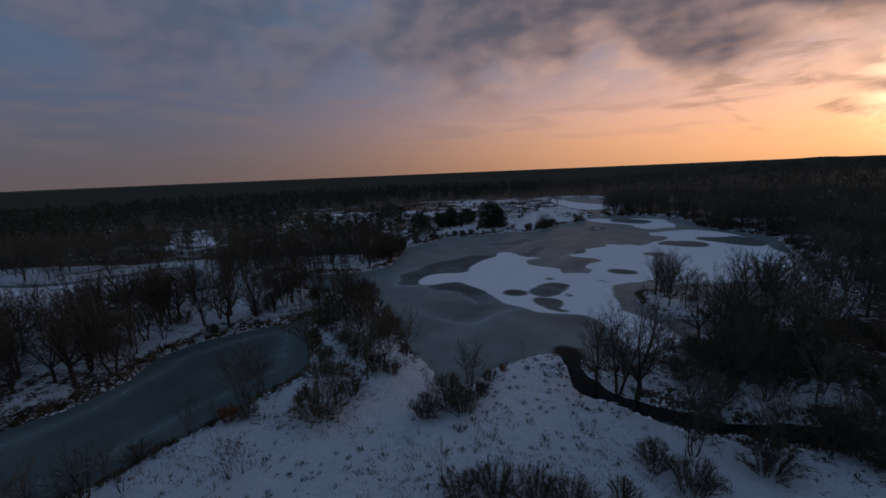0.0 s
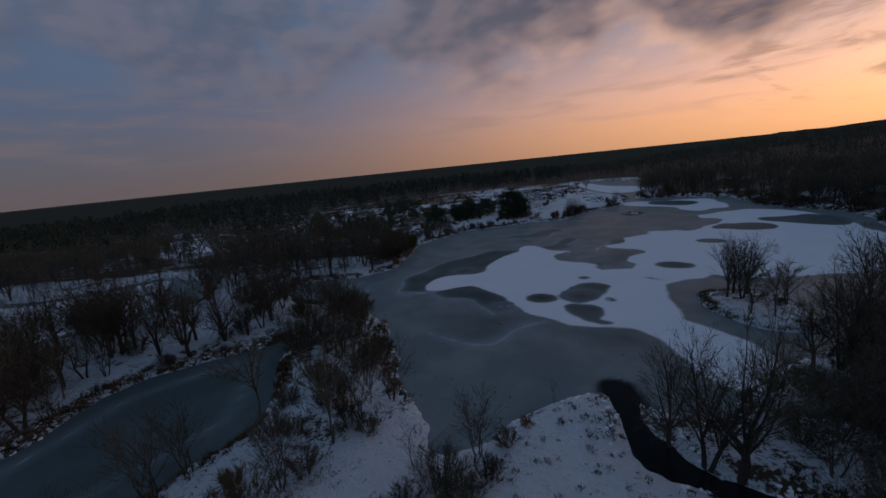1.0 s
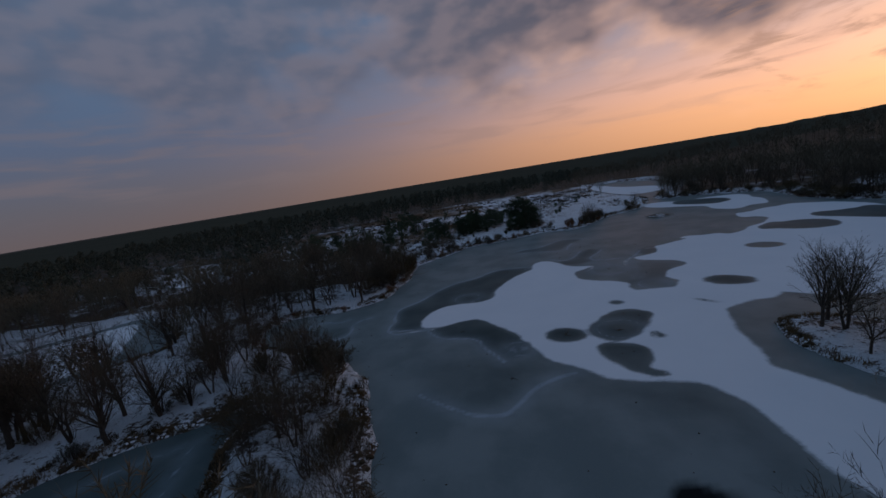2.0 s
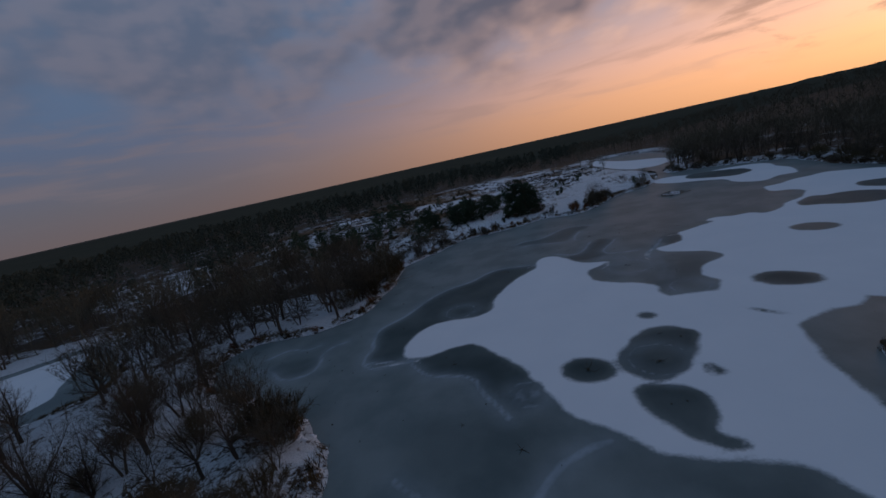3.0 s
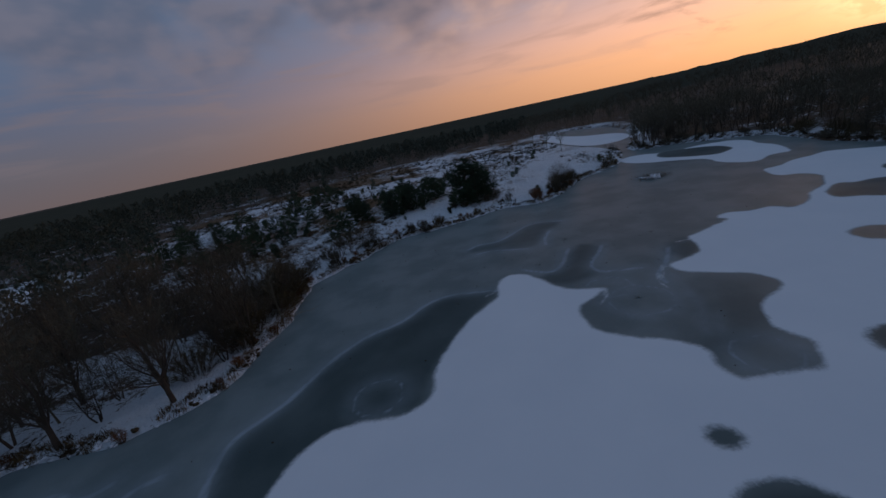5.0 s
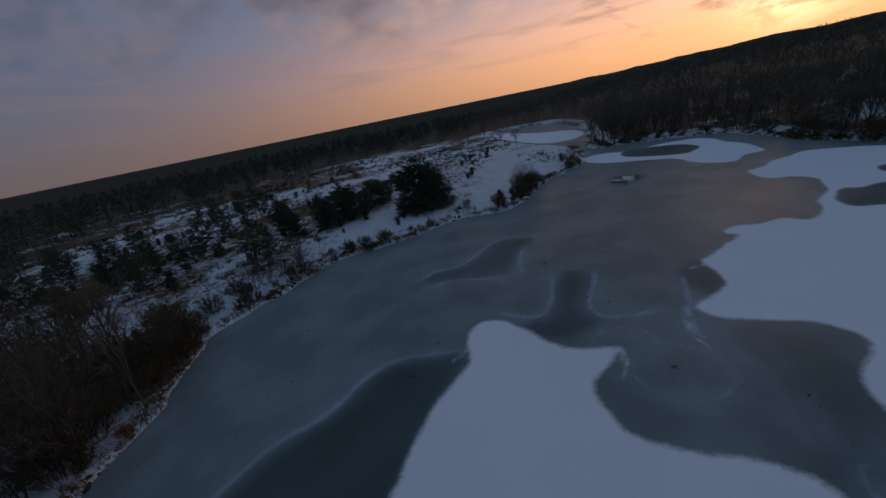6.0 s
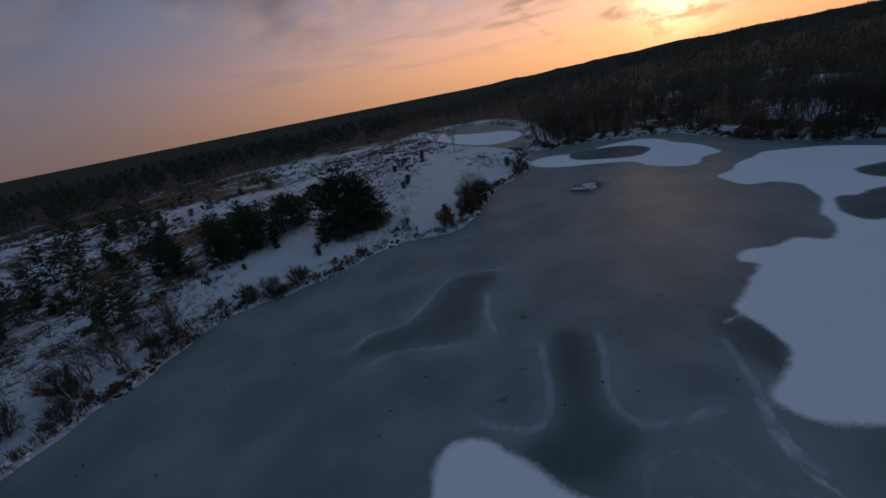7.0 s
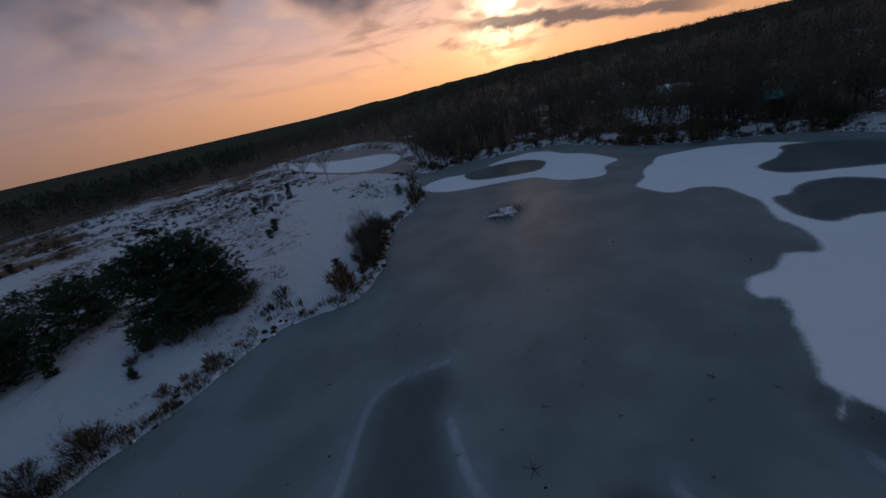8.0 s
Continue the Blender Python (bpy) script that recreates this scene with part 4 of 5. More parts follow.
for x, y in scatter(16, -20, 7, 26, 48, lambda x, y: dry(x, y, 0.5), 2.0):
    stand("LOW", x, y, rng.uniform(0.3, 0.7))

for x, y in scatter(24, 23, 74, 12, 58, lambda x, y: dry(x, y, 0.6) and y < 62 - 0.1 * x and (y > 30 or x > 30) and (x > 29 or y < 36), 2.6):
    stand(rng.choice(("THICKET", "BUSH", "STEMMED", "BUSH", "SLIM", "THICKET")), x, y, rng.uniform(0.6, 0.95))
for x, y in scatter(13, -46, -21, 16, 44, lambda x, y: wet_edge(x, y, 0.3, 4.0) and x > -40 + (y - 20) * 0.3, 2.2):
    stand(rng.choice(("SLIM", "STEMMED", "BUSH", "SLIM")), x, y, rng.uniform(0.6, 0.9))
for x, y, size in [(-15.0, 75.5, 0.8), (-18.5, 77.0, 0.7), (-9.5, 63.0, 0.55), (10.0, 25.0, 0.6)]:
    stand("THICKET", x, y, size)

for x, y, size in [(20, 26.5, 0.6), (27, 28, 0.6), (36.5, 28.5, 0.6), (31, 39, 0.6), (34.5, 42, 0.8), (38, 40, 0.8), (41, 45, 0.9), (34, 47, 0.7), (46, 42, 0.9), (49, 48, 0.9)]:
    stand("THICKET", x, y, size)
for x, y, size in [(25.5, 33.8, 0.8), (30, 32, 0.75), (35.5, 30.2, 0.8), (28.4, 40, 0.8), (31.5, 43, 0.9), (36, 44, 1.0), (42, 39, 0.95), (47, 52, 1.05), (52, 50, 1.0), (56, 56, 1.0), (62, 60, 1.0)]:
    stand("STEMMED", x, y, size)
for x, y in scatter(20, -88, -50, 44, 80, lambda x, y: dry(x, y, 1.0), 3.0):
    stand(rng.choice(("TALL", "OPEN", "THICKET", "STEMMED")), x, y, rng.uniform(0.7, 1.0))

for x, y in scatter(30, -66, -28, 46, 96, lambda x, y: dry(x, y, 1.2) and x < -26 - max(0, 66 - y) * 0.9 and (y < 72 or x < -52), 3.0):
    stand(rng.choice(("TALL", "OPEN", "OPEN", "TALL")), x, y, rng.uniform(0.85, 1.15))
for x, y in scatter(46, -150, -66, 30, 140, lambda x, y: dry(x, y, 1.0), 4.0):
    stand(rng.choice(("TALL", "OPEN", "STEMMED")), x, y, rng.uniform(0.8, 1.05))
for x, y in scatter(12, -46, -26, 18, 31, lambda x, y: wet_edge(x, y, 0.2, 5.0), 1.6):
    stand(rng.choice(("BUSH", "SLIM", "STEMMED")), x, y, rng.uniform(0.5, 0.75))

# ---- the strip between the pond and the lake ----
for kind, x, y, size in [("BUSH", -11.0, 52.4, 1.0), ("BUSH", -8.0, 47.6, 0.85), ("THICKET", -15.4, 47.0, 0.55), ("THICKET", -8.4, 60.5, 0.62), ("OPEN", -13.4, 61.4, 0.72),
                         ("STEMMED", -15.6, 63.6, 0.8), ("SLIM", -7.6, 54.0, 0.95), ("SLIM", -7.0, 51.2, 0.9), ("SLIM", -12.6, 48.4, 0.85), ("SLIM", -10.4, 57.0, 0.9), ("BUSH", -16.4, 51.6, 0.7), ("OPEN", -17.0, 76.0, 0.75), ("BUSH", -13.0, 55.0, 0.9),
                         ("SLIM", -16.8, 57.0, 0.8), ("RUSTY", -9.6, 50.0, 0.8)]:
    stand(kind, x, y, size)
for x, y in scatter(20, -36, -4, 47, 94, lambda x, y: wet_edge(x, y, 0.8, 9), 3.6):
    stand(rng.choice(("STEMMED", "STEMMED", "BUSH", "SLIM", "OPEN", "TALL")), x, y, rng.uniform(0.6, 0.85))
# ---- dense wood beside the creek mouth ----
for kind, x, y, size in [("THICKET", 29.0, 43.4, 0.62), ("THICKET", 34.4, 48.6, 0.6), ("THICKET", 35.4, 45.0, 0.7), ("THICKET", 39.4, 50.6, 0.7), ("THICKET", 43.0, 53.4, 0.7), ("THICKET", 44.0, 49.0, 0.9),
                         ("OPEN", 40.0, 52.6, 1.0), ("OPEN", 33.0, 40.0, 0.95), ("OPEN", 45.0, 56.0, 1.0), ("THICKET", 48.0, 57.0, 0.9)]:
    stand(kind, x, y, size)
# ---- beyond the pond ----
for x, y in scatter(20, -75, -27, 22, 96, lambda x, y: wet_edge(x, y, 0.8, 12) and x < -27 - max(0, 44 - y) * 0.2, 4.6):
    stand(rng.choice(("OPEN", "TALL", "STEMMED", "SLIM", "BUSH", "OPEN")), x, y, rng.uniform(0.6, 0.85))
for x, y in scatter(12, -36, -12, 70, 94, lambda x, y: dry(x, y, 0.6), 3.4):
    stand(rng.choice(("OPEN", "STEMMED", "OPEN")), x, y, rng.uniform(0.65, 0.9))
# ---- wooded point on the west shore ----
for x, y in scatter(60, -62, -14, 94, 140, lambda x, y: wet_edge(x, y, 0.8, 30), 3.4):
    stand(rng.choice(("TALL", "OPEN", "OPEN", "STEMMED", "STEMMED")), x, y, rng.uniform(0.78, 1.08))
for x, y in scatter(14, -42, -12, 80, 145, lambda x, y: wet_edge(x, y, 0.3, 1.6), 3.0):
    stand("RUSTY", x, y, rng.uniform(0.4, 0.75))
for x, y, size in [(-16.5, 117, 0.8), (-17, 121, 0.9), (-16, 125, 0.8), (-16.5, 129, 0.9), (-16, 133.5, 0.8), (-19.5, 126, 0.95), (-19.5, 119, 0.95), (-14.5, 138.5, 0.6), (-20, 112.5, 0.8)]:
    stand("THICKET", x, y, size)
# ---- islet and the wood on the south-east shore ----
for kind, x, y, size in [("TALL", 44.5, 75.2, 0.88), ("TALL", 42.6, 73.6, 0.82), ("TALL", 46.0, 74.4, 0.9), ("OPEN", 44.0, 72.4, 0.8), ("BUSH", 46.5, 69.4, 0.5), ("TALL", 41.6, 67.2, 0.55), ("OPEN", 48.0, 69.5, 0.6), ("SLIM", 44.6, 68.6, 0.7), ("TALL", 50.6, 61.4, 1.15), ("OPEN", 48.2, 60.0, 0.85), ("TALL", 56.0, 63.4, 1.05)]:
    stand(kind, x, y, size)
for x, y in scatter(50, 24, 100, 20, 75, lambda x, y: dry(x, y, 1.0) and y > 34 - 0.1 * x and x > 29, 3.4):
    stand(rng.choice(("TALL", "STEMMED", "THICKET", "BUSH", "STEMMED")), x, y, rng.uniform(0.65, 1.0))
# ---- east shore ----
for x, y in scatter(70, 84, 140, 76, 215, lambda x, y: wet_edge(x, y, 0.8, 16), 3.2):
    stand(rng.choice(("OPEN", "OPEN", "OPEN", "STEMMED", "BUSH")), x, y, rng.uniform(0.75, 1.1))
for x, y, size in [(126, 158, 0.9), (129, 164, 1.0), (132, 155, 0.95), (135, 168, 1.0), (137, 160, 0.9), (140, 166, 0.85), (124, 150, 0.9), (141, 158, 1.05), (143, 163, 1.0), (142, 169, 1.05), (145, 173, 1.0), (138, 152, 1.0), (146, 158, 1.0), (121, 141, 0.9), (123, 136, 0.95), (139, 173, 0.9)]:
    stand("OPEN", x, y, size)
# ---- heath on the north-west shore ----
for x, y, size in [(19.6, 175.6, 1.12), (21.6, 174.2, 1.2), (22.6, 177.0, 1.3), (24.6, 175.2, 1.12), (26.2, 173.4, 0.92), (27.6, 175.4, 0.85), (24.0, 171.8, 0.85), (21.2, 171.6, 0.72), (18.6, 173.2, 0.62), (25.4, 178.0, 1.1),
                   (11, 185, 0.85), (13.5, 186.5, 0.8), (15.5, 188.5, 0.7), (12, 189, 0.8), (5.5, 179.5, 0.85), (3, 178, 0.85), (1, 176, 0.75), (4, 182, 0.85), (0.5, 180, 0.8), (7.5, 181.5, 0.7),
                   (-8, 180, 0.7), (-6, 177.5, 0.6), (-10, 184, 0.75), (-2, 188, 0.7), (5, 192, 0.7), (20, 200, 0.55), (17, 197, 0.55)]:
    stand("BROAD", x, y, size)
for kind, x, y, size in [("BUSH", 28.6, 173.2, 0.95), ("BUSH", 26.8, 171.2, 0.8), ("BUSH", 20.2, 170.0, 0.6), ("BUSH", 17.4, 171.4, 0.5), ("STEMMED", 28.2, 174.6, 0.5), ("BUSH", 16.0, 170.2, 0.4), ("YOUNG", 9.4, 176.4, 0.6), ("STEMMED", -4.6, 152.2, 0.58), ("STEMMED", -2.4, 153.8, 0.52), ("STEMMED", -7.2, 150.6, 0.6), ("STEMMED", -9.6, 149.4, 0.62)]:
    stand(kind, x, y, size)
for kind, x, y, size in [("YOUNG", 17.5, 172.5, 0.9), ("RUSTY", 37.0, 163.0, 1.35), ("STEMMED", 44.0, 168.0, 0.72), ("STEMMED", 46.5, 170.5, 0.7), ("BUSH", 43.0, 166.5, 1.0), ("BUSH", 48, 173, 1.0), ("BUSH", 50.5, 175, 0.9), ("THICKET", 45.5, 172, 0.7),
                         ("SLIM", 63, 182.5, 0.8), ("BUSH", 67, 186.5, 1.0), ("STEMMED", 69.5, 189.5, 0.6), ("BUSH", 12.5, 158.5, 0.8), ("SLIM", 11.5, 159.8, 0.5), ("BUSH", 22, 161.5, 0.5), ("BUSH", 6, 157.0, 0.6),
                         ("SLIM", -2, 153, 0.95), ("SLIM", -4, 150.5, 1.0), ("SLIM", -5.5, 148.5, 0.9), ("BUSH", -3, 151.5, 0.8), ("SLIM", -10, 145, 1.0), ("SLIM", -12.5, 144, 0.9), ("BUSH", -9.5, 146, 0.9), ("YOUNG", 39, 167, 0.6)]:
    stand(kind, x, y, size)
for x, y in scatter(105, -72, 16, 158, 250, lambda x, y: dry(x, y, 7) and (x < -6 or y > 176) and float(rough(np.array([x]), np.array([y]), 22, 43, 2)[0]) > 0.47, 2.4):
    stand(rng.choice(("PINES", "PINES", "YOUNG")), x, y, rng.uniform(0.35, 0.8))
for x, y in scatter(70, -40, 75, 150, 260, lambda x, y: dry(x, y, 3) and float(heath(np.array([x]), np.array([y]))[0]) > 0.4, 3.0):
    stand(rng.choice(("YOUNG", "LOW", "YOUNG", "BUSH")), x, y, rng.uniform(0.3, 0.8))
for x, y in scatter(52, -20, 70, 138, 190, lambda x, y: wet_edge(x, y, 0.2, 2.6) and float(rough(np.array([x]), np.array([y]), 9, 57, 2)[0]) > 0.5, 1.0):
    stand(rng.choice(("LOW", "LOW", "LOW", "BUSH", "RUSTY")), x, y, rng.uniform(0.3, 0.75))
for x, y in scatter(40, 84, 118, 96, 205, lambda x, y: wet_edge(x, y, 0.2, 4.0), 2.0):
    stand(rng.choice(("BUSH", "BUSH", "THICKET")), x, y, rng.uniform(0.4, 0.85))


# ---- woods further off, too many to count ----
def light_tree(seed, limbs, twigs_each, width):
    """A bare tree of few faces for the depth of the woods, one metre tall."""
    rs = random.Random(seed)
    s = Sticks(rs)
    a, r, spine = Vector((0, 0, -0.03)), 0.014, [Vector((0, 0, 0))]
    for k in range(3):
        b = Vector((rs.gauss(0, 0.02), rs.gauss(0, 0.02), 0.26 * (k + 1)))
        s.stick(a, b, r, r * 0.65)
        spine.append(b)
        a, r = b, r * 0.65
    for k in range(limbs):
        root = spine[1].lerp(spine[2], rs.random())
        ang, out = 2.4 * k + rs.uniform(-0.5, 0.5), 0.30 * math.sqrt((k + 0.5) / limbs)
        end = Vector((math.cos(ang) * out, math.sin(ang) * out, 0.62 + 0.26 * math.sqrt(max(0, 1 - (out / 0.31) ** 2)) + rs.gauss(0, 0.03)))
        s.stick(root, end, 0.0050, 0.0012)
        for j in range(twigs_each):
            p = root.lerp(end, 0.35 + 0.65 * rs.random())
            way = Vector((math.cos(ang) * 0.4 + rs.gauss(0, 0.6), math.sin(ang) * 0.4 + rs.gauss(0, 0.6), rs.gauss(0.75, 0.4))).normalized()
            s.blade(p, p + way * rs.uniform(0.07, 0.15), width)
    return np.array([tuple(v) for v in s.v]), s.f


def light_pine(seed, tufts, width):
    rs = random.Random(seed)
    s = Sticks(rs)
    s.stick(Vector((0, 0, -0.03)), Vector((0, 0, 0.95)), 0.016, 0.003)
    for k in range(tufts):
        z = rs.uniform(0.18, 1.0) if k % 3 else rs.uniform(0.5, 1.0)
        out = 0.26 * math.sqrt(max(0.02, 1.02 - z)) * rs.uniform(0.3, 1.1)
        ang = rs.uniform(0, 6.28)
        p = Vector((math.cos(ang) * out, math.sin(ang) * out, z * 0.97))
        for j in range(3):
            s.blade(p + Vector((rs.gauss(0, 0.03), rs.gauss(0, 0.03), -0.03)), p + Vector((rs.gauss(0, 0.05) + math.cos(ang) * 0.04, rs.gauss(0, 0.05) + math.sin(ang) * 0.04, rs.gauss(0.04, 0.03))), width)
    return np.array([tuple(v) for v in s.v]), s.f


def wood_stuff(name, spots, shapes, tall, label, mat, seed=4):
    """Many trees joined into one mesh."""
    rs = random.Random(seed)
    verts, faces, at = [], [], 0
    xs, ys = np.array([s[0] for s in spots]), np.array([s[1] for s in spots])
    for x, y, z in zip(xs, ys, np.maximum(height(xs, ys), 0.0)):
        v, f = shapes[rs.randrange(len(shapes))]
        h, w, a = rs.uniform(*tall), rs.uniform(0.9, 1.25), rs.uniform(0, 6.28)
        c, s = math.cos(a) * w, math.sin(a) * w
        verts.append(np.stack([x + h * (v[:, 0] * c - v[:, 1] * s), y + h * (v[:, 0] * s + v[:, 1] * c), z + h * v[:, 2]], 1))
        faces += [tuple(at + i for i in q) for q in f]
        at += len(v)
    return tagged(new(name, mesh_of(name, np.vstack(verts).tolist(), faces, mat)), label, "woods", kind="stuff")


def thick_spots(count, r0, r1, seed, pick=lambda x, y: True):
    rs = np.random.RandomState(seed)
    ang, rad = rs.uniform(-math.pi, math.pi, count), np.sqrt(rs.uniform(r0 ** 2, r1 ** 2, count))
    x, y = 10 + np.sin(ang) * rad, 90 + np.cos(ang) * rad
    ok = ~((x > -8) & (x < 82) & (y > 146) & (y < 215)) & (shore(x, y) > 1.0) & (rs.rand(count) < woods(x, y)) & (y > -40) & pick(x, y)
    t = np.array(taken)
    x, y = x[ok], y[ok]
    free = np.array([((t[:, 0] - a) ** 2 + (t[:, 1] - b) ** 2).min() > 6 for a, b in zip(x, y)])
    return list(zip(x[free], y[free]))


def pine_land(x, y):
    """Where the distance is pine rather than leafless wood."""
    return (x < 0.35 * (y - 90) - 10) & (y > 150 + 30 * (rough(x, y, 90, 77, 2) - 0.5))


def clump_shape(seed, n):
    rs = random.Random(seed)
    s = Sticks(rs)
    for _ in range(n):
        a = Vector((rs.gauss(0, 0.3), rs.gauss(0, 0.3), -0.05))
        s.blade(a, a + Vector((rs.gauss(0, 0.4), rs.gauss(0, 0.4), 1)).normalized() * rs.uniform(0.4, 1.0), 0.05)
    return np.array([tuple(v) for v in s.v]), s.f


def open_spots(count, x0, x1, y0, y1, pick, seed):
    rs = np.random.RandomState(seed)
    x, y = rs.uniform(x0, x1, count), rs.uniform(y0, y1, count)
    ok = pick(x, y)
    return list(zip(x[ok], y[ok]))


clumps = [clump_shape(k, 26) for k in (1, 2, 3)]
wood_stuff("heath_shrubs", open_spots(4200, -100, 80, 148, 320, lambda x, y: (heath(x, y) > 0.5) & (shore(x, y) > 2) & (rough(x, y, 20, 45, 4) + 0.0010 * (y - 200) - 0.0012 * x > 0.53), 6), clumps, (0.5, 1.5), "low dark heather and dwarf scrub on the snowy heath", STRAW_DARK, 7)
wood_stuff("bank_scrub", open_spots(36000, -62, 118, 28, 215, lambda x, y: (shore(x, y) > 0.05) & (shore(x, y) < 2.2) & (rough(x, y, 4, 46, 3) > 0.44 + 0.5 * spit(x, y)) & (oval(x, y, 44.3, 70.5, 6, 8, 10) > 0), 8), clumps, (0.3, 1.0), "dead weeds and brushwood along the frozen banks", STRAW_DARK, 9)
wood_stuff("spit_weeds", open_spots(900, -30, 34, 12, 52, lambda x, y: (shore(x, y) > 0.6) & (rough(x, y, 6, 48, 3) + 0.004 * np.abs(x) > 0.52), 10), clumps, (0.2, 0.6), "dark dead weeds standing in the snow", STRAW_DARK, 11)
def clod(seed):
    """A small rounded tussock, about one metre tall."""
    bm = bmesh.new()
    bmesh.ops.create_icosphere(bm, subdivisions=2, radius=1)
    v = [(p.co.x * (1.25 + 0.5 * noise.noise(p.co * 1.3 + Vector((seed, 0, 0)))), p.co.y * (1.0 + 0.5 * noise.noise(p.co * 1.3 + Vector((0, seed, 0)))), max(-0.2, p.co.z * (0.8 + 0.5 * noise.noise(p.co * 1.8 + Vector((0, 0, seed)))))) for p in bm.verts]
    f = [tuple(q.index for q in face.verts) for face in bm.faces]
    bm.free()
    return np.array(v), f


clods = [clod(k * 3.7) for k in (1, 2, 3, 4)]
wood_stuff("snow_tussocks", open_spots(60000, -70, 62, 24, 180, lambda x, y: (shore(x, y) > -0.1) & (shore(x, y) < np.where(y > 100, 1.0, 1.7)) & (rough(x, y, 3, 52, 2) > 0.50), 21), clods, (0.05, 0.19), "snow-capped tussocks along the edge of the ice", SNOW, 22)
wood_stuff("bank_tussocks", open_spots(26000, -40, 60, 44, 180, lambda x, y: (shore(x, y) > -0.05) & (shore(x, y) < 1.3) & (spit(x, y) < 0.2) & (rough(x, y, 4, 53, 2) > 0.54), 23), clods, (0.10, 0.30), "dark frozen earth tussocks along the bank", STRAW_DARK, 24)
wood_stuff("ice_debris", open_spots(300, -30, 70, 52, 160, lambda x, y: (shore(x, y) < -1.5) & (lake_snow(x, y) > 0.8), 31), clods, (0.03, 0.085), "dark bits of leaves and twigs scattered on the ice", STRAW_DARK, 32)
leafy = [light_tree(k, 12, 17, 0.0046) for k in (1, 2, 3, 4, 5)]
leafy_far = [light_tree(k, 7, 13, 0.0105) for k in (6, 7, 8)]
dark = [light_pine(k, 34, 0.028) for k in (1, 2, 3)]
wood_stuff("bare_woods", thick_spots(5600, 40, 200, 1, lambda x, y: ~pine_land(x, y)), leafy, (8.0, 12.5), "dense brown leafless woods round the lake", FAR_TWIG)
wood_stuff("far_woods", thick_spots(5600, 200, 430, 2, lambda x, y: ~pine_land(x, y)), leafy_far, (8.5, 11.5), "dark leafless forest spreading to the horizon", FAR_TWIG)
wood_stuff("pine_woods", thick_spots(6500, 90, 440, 3, pine_land), dark, (7.0, 12.0), "dark green pine forest beyond the heath", FAR_PINE)


def canopy(x, y):
    r = np.hypot(x - 10, y - 90)
    return height(x, y) + np.clip((r - 395) / 50, 0, 1) * 10.0 * (0.72 + 0.45 * rough(x, y, 22, 91, 3)) - 0.5 - 16 * np.clip((r - 1200) / 3300, 0, 2) ** 2 + 3 * (rough(x, y, 400, 95, 2) - 0.5)


rim = spread(-900, 900, 15, 4500, 1.12)
far = sheet("distant_forest", rim, rim, canopy, CONIFER_SHEET, {}, keep=lambda x, y: np.hypot(x - 10, y - 90) > 400)
tagged(far, "unbroken dark forest canopy reaching the horizon", "woods", kind="stuff")


# ---- small things on and beside the ice ----
def lump(name, seed, rx, ry, tall, mat):
    """A low uneven mound."""
    bm = bmesh.new()
    bmesh.ops.create_icosphere(bm, subdivisions=4, radius=1)
    for v in bm.verts:
        k = 0.75 + 0.5 * noise.fractal(v.co * 1.6 + Vector((seed, 0, 0)), 0.8, 2.0, 4)
        v.co = Vector((v.co.x * rx * k, v.co.y * ry * k, max(v.co.z, -0.15) * tall * k))
    me = bpy.data.meshes.new(name)
    bm.to_mesh(me)
    bm.free()
    me.materials.append(mat)
    return me


def grass_mesh(name, seed, spread_x, spread_y, count, tall):
    rs = random.Random(seed)
    s = Sticks(rs)
    for _ in range(count):
        a = Vector((rs.gauss(0, spread_x), rs.gauss(0, spread_y), -0.05))
        s.blade(a, a + Vector((rs.gauss(0, 0.3), rs.gauss(0, 0.3), 1)).normalized() * tall * rs.uniform(0.5, 1.1), 0.025)
    return mesh_of(name, s.v, s.f, STRAW)


islet = new("reed_islet")
islet.location = (64.6, 160.2, 0)
base = new("snow_mound", lump("snow_mound", 3, 2.8, 2.0, 0.7, SNOW))
base.parent = islet
reeds = new("reed_tuft", grass_mesh("reed_tuft", 5, 1.8, 1.3, 520, 1.1))
reeds.parent = islet
reeds.location = (0, 0, 0.12)
brush = new("brush", LOW[0][1])
brush.parent = islet
brush.location, brush.scale = (-0.7, 0.2, 0.35), (1.6, 1.3, 0.9)
reeds["kind"] = "stuff"
tagged(islet, "small snowy reed hump frozen into the lake ice", "islet")


def dead_branch(seed, length, mat, flat=0.2):
    rs = random.Random(seed)
    s = Sticks(rs)
    a, way, r = Vector((0, 0, 0.03)), Vector((1, 0, flat * 0.4)), length * 0.012
    for k in range(5):
        way = bent(rs, Vector((way.x, way.y, max(way.z * 0.6, -0.02))), 0.14)
        b = a + way * length / 5
        b.z = max(b.z, 0.02)
        s.stick(a, b, r, r * 0.8, 5)
        for _ in range(2):
            end = b + bent(rs, way + Vector((rs.uniform(-0.6, 0.6), rs.uniform(-1, 1), rs.uniform(0, 0.6))), 0.2) * length * rs.uniform(0.12, 0.3)
            end.z = max(end.z, 0.02)
            s.stick(b, end, r * 0.5, 0.0)
        a, r = b, r * 0.8
    return mesh_of("dead_branch", s.v, s.f, mat)


